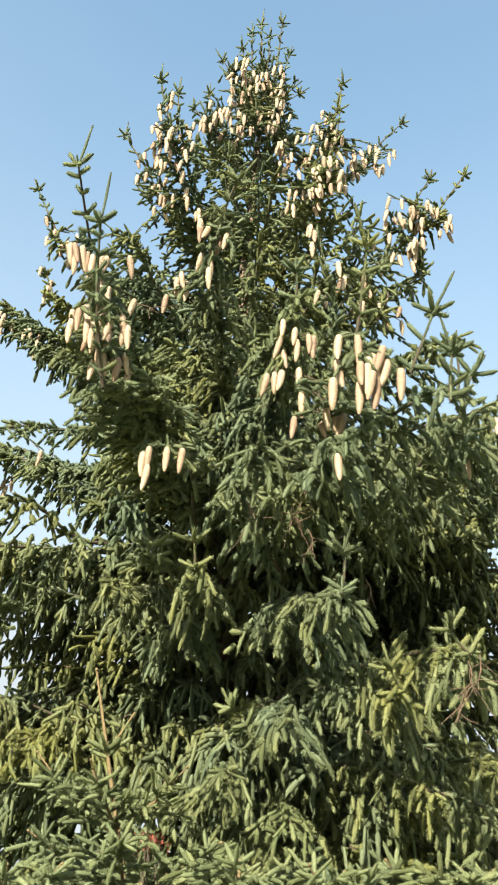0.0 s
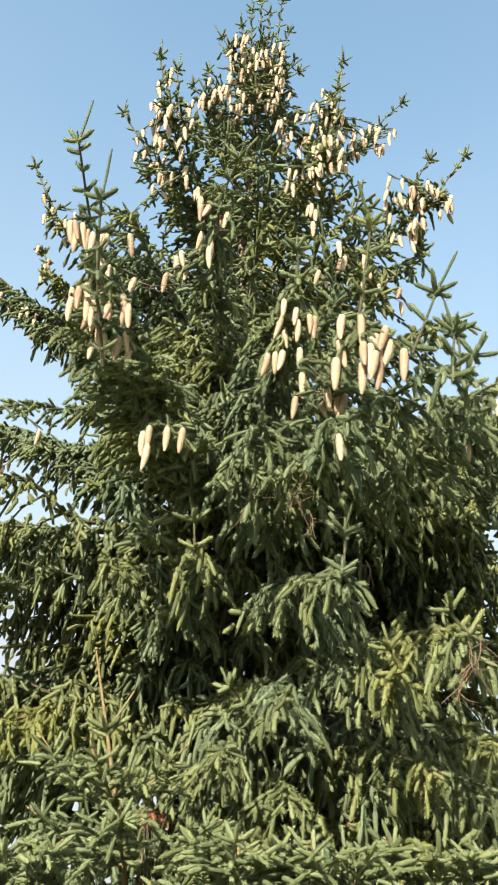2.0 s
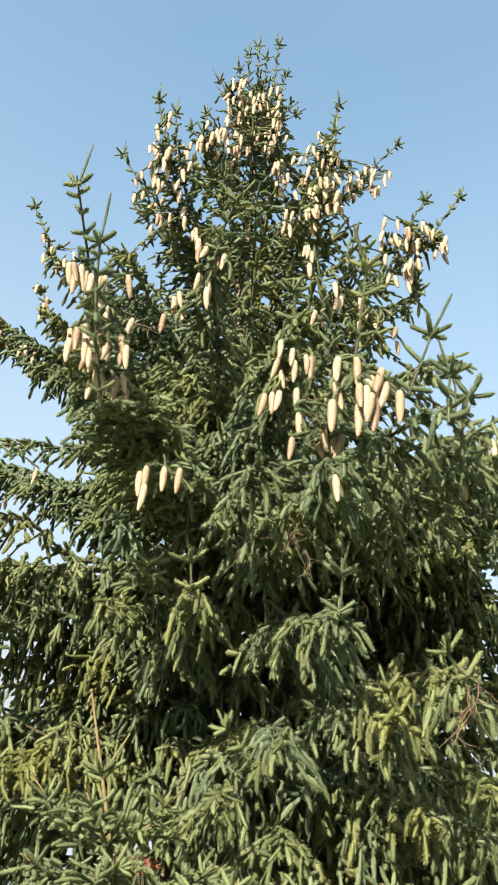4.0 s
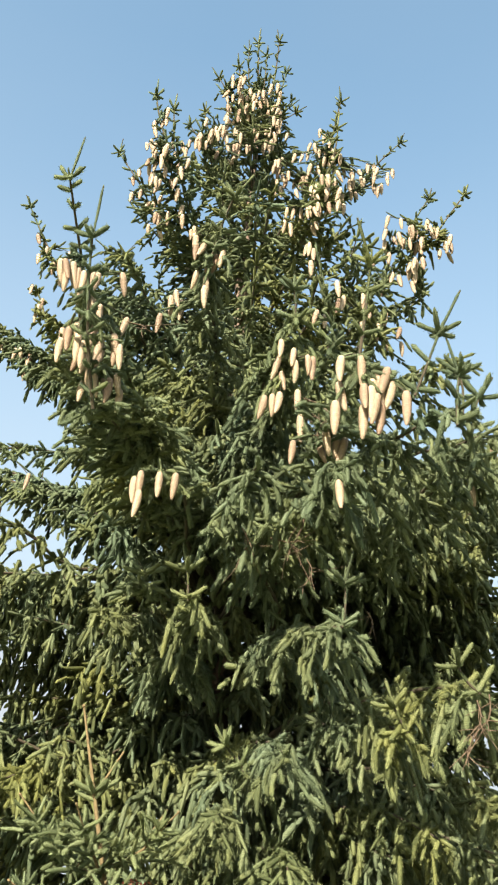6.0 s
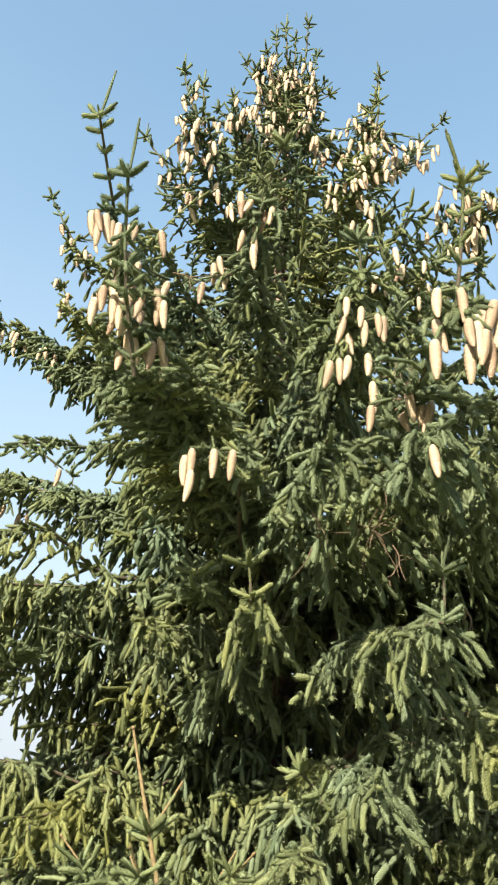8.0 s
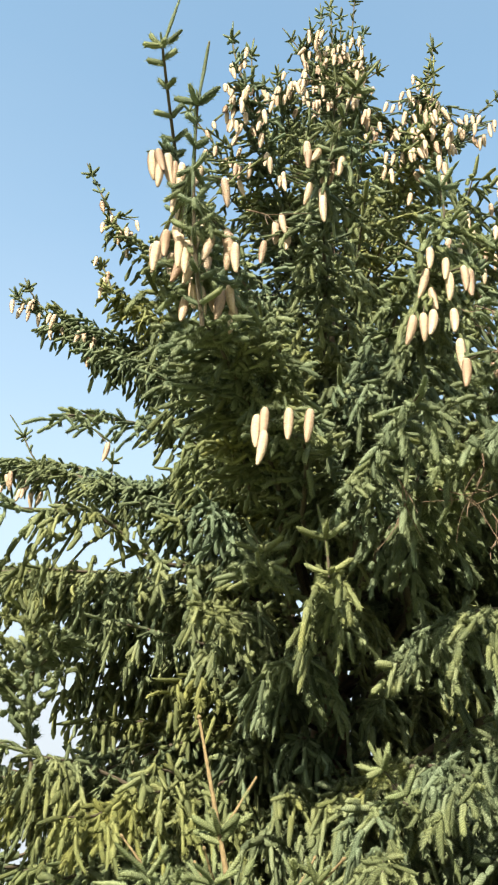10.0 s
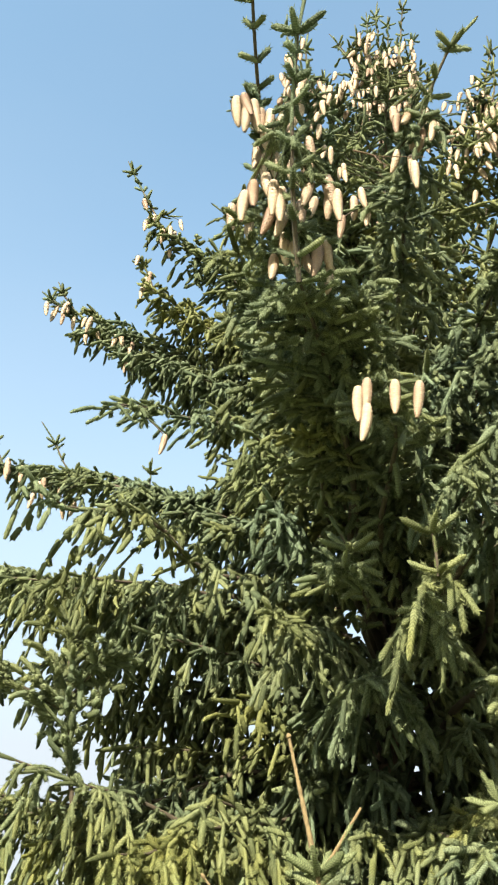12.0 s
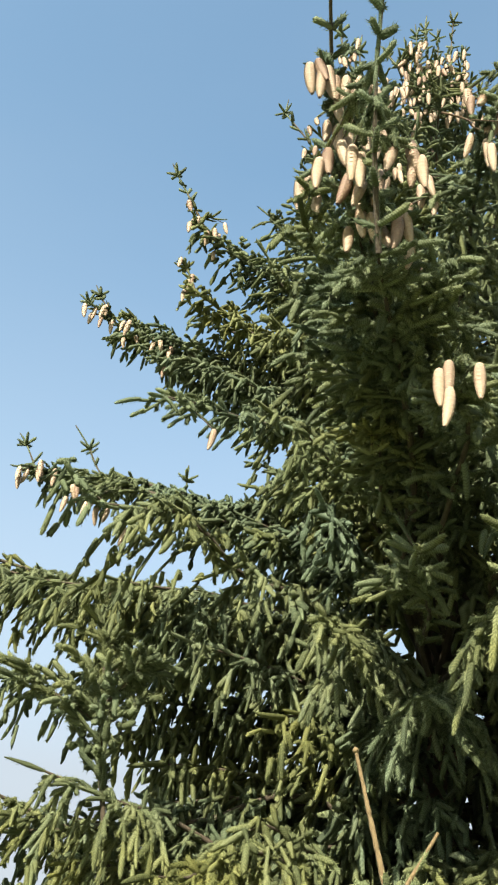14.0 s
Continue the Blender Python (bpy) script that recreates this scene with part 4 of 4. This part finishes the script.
s = np.linspace(0, 1, 40)
path = np.column_stack([[stem_x(2.25 * q) for q in s], np.full(40, YY), 2.25 * s])
v, t = tubes(path[None], (0.013 * (1 - s) + 0.0078)[None] * RNG.uniform(0.85, 1.15, 40), 8)
child("trunk", tri_mesh("trunk", v, t, [TWIG_YOUNG]), young)
for limb in grown:
    limb.build(young, NEEDLE_YOUNG, TWIG_YOUNG)
# a row of lower ones before the big spruce, of which the tops are seen
for x, y, high in ((-0.78, 3.70, 1.74), (0.06, 3.74, 1.80), (0.44, 3.70, 1.78), (0.80, 3.74, 1.82), (1.12, 3.80, 1.82)):
    small = tagged(new("young_spruce"), "low young spruce with pale upright shoots before the big one", "tree", group="low young spruces")
    grown = []
    for tier in range(3):
        for k in range(6):
            young_limb(grown, x, y, k * 60 + tier * 31 + 90 * x, high - 0.13 - 0.17 * tier, 0.17 + 0.08 * tier, 0.12, 2 if tier < 2 else 0, 0.04 if k % 3 == tier else 0.0)
    lead = young_limb(grown, x, y, 40, high - 0.16, 0.08, 0.05)
    lead.shoot((x, y, high - 0.18), (x, y, high - 0.04), (x, y, high + 0.03), stars=5, size=0.9, spike=False)
    child("trunk", trunk_mesh(x, y, high - 0.08, 0.010, TWIG_YOUNG, 0.1), small)
    for limb in grown:
        limb.build(small, NEEDLE_YOUNG, TWIG_YOUNG)

# ---- dead twigs ----
def dead_twig(x, y, z, dx, dz, count, curl=0.02):
    """A bare, reddish-brown dead branchlet with forks, hanging in the crown."""
    rng = random.Random(int(1000 * (x + z)))
    v, t = np.zeros((0, 3)), np.zeros((0, 3), int)
    u = np.linspace(0, 1, 9)
    main = np.column_stack([x + dx * u + curl * np.sin(5 * u), y + 0.03 * u, z + dz * u])
    lines = [(main, np.linspace(0.0034, 0.0018, 9))]
    for k in range(count):
        a = main[rng.randrange(1, 8)]
        l = rng.uniform(0.05, 0.14)
        w = np.array((rng.gauss(0, 0.8), rng.gauss(0, 0.5), rng.gauss(-0.5, 0.6)))
        w /= np.linalg.norm(w)
        side = np.array((rng.gauss(0, 1), rng.gauss(0, 1), rng.gauss(0, 1))) * 0.25 * l
        lines.append((a + w * (u * l)[:, None] + side * (u * u)[:, None], np.linspace(0.0020, 0.0011, 9)))
    for path, r in lines:
        v2, t2 = tubes(path[None], r[None], 4)
        t = np.concatenate([t, t2 + len(v)])
        v = np.concatenate([v, v2])
    child("dead_twig", tri_mesh("dead_twig", v, t, [TWIG_DEAD]), spruce, "bare reddish-brown dead twig")


dead_twig(0.24, 3.62, 3.36, -0.03, -0.24, 8)
dead_twig(0.12, 3.70, 3.24, 0.14, -0.03, 6)
dead_twig(0.00, 3.75, 3.30, 0.02, -0.16, 7)
dead_twig(0.27, 3.66, 3.14, 0.01, -0.14, 6)
dead_twig(0.90, 3.38, 2.56, -0.07, -0.24, 12)
dead_twig(0.86, 3.40, 2.54, -0.02, -0.20, 10)
dead_twig(0.22, 3.42, 3.76, 0.14, -0.05, 9)
dead_twig(0.26, 3.44, 3.70, 0.05, -0.10, 8)
dead_twig(-0.52, 3.20, 3.93, 0.12, -0.02, 3)
dead_twig(0.55, 3.90, 3.02, 0.02, -0.14, 5)

# ---- the red shrub behind ----
shrub = tagged(new("red_shrub"), "small red-leaved shrub half hidden behind the young spruce", "shrub")
sr = random.Random(8)
SX, SY = -0.262, 3.98
stems_v, stems_t = np.zeros((0, 3)), np.zeros((0, 3), int)
leaves = []
for k in range(7):
    u = np.linspace(0, 1, 8)
    tipp = np.array((SX + sr.uniform(-0.065, 0.065), SY + sr.uniform(-0.05, 0.05), sr.uniform(1.88, 1.93)))
    path = np.column_stack([SX + (tipp[0] - SX) * u ** 1.5, SY + (tipp[1] - SY) * u ** 1.5, tipp[2] * u])
    v2, t2 = tubes(path[None], np.linspace(0.008, 0.003, 8)[None], 5)
    stems_t = np.concatenate([stems_t, t2 + len(stems_v)])
    stems_v = np.concatenate([stems_v, v2])
    for q in range(70):
        b = path[sr.randrange(6, 8)] + np.array((sr.gauss(0, 0.018), sr.gauss(0, 0.02), sr.gauss(0, 0.014)))
        w = unit(np.array((sr.gauss(0, 1), sr.gauss(0, 1), sr.gauss(-0.2, 0.6))))
        c = unit(np.cross(w, (0.2, 0.4, 1.0)))
        l = sr.uniform(0.012, 0.022)
        leaves.append((b, b + w * l * 0.5 + c * l * 0.3, b + w * l, b + w * l * 0.5 - c * l * 0.3))
child("stem", tri_mesh("stem", stems_v, stems_t, [TWIG]), shrub)
lv = np.array(leaves).reshape(-1, 3)
n4 = np.arange(len(leaves))[:, None] * 4
child("foliage", tri_mesh("foliage", lv, np.concatenate([n4 + (0, 1, 2), n4 + (0, 2, 3)]), [RED_LEAF]), shrub, "small red leaves", "stuff")

# ---- ground ----
gm = bmesh.new()
bmesh.ops.create_grid(gm, x_segments=40, y_segments=40, size=1500)
ground_me = bpy.data.meshes.new("ground")
gm.to_mesh(ground_me)
gm.free()
ground_me.materials.append(GRASS)
tagged(new("ground", ground_me), "mown green lawn under the spruces", "lawn", kind="structure")
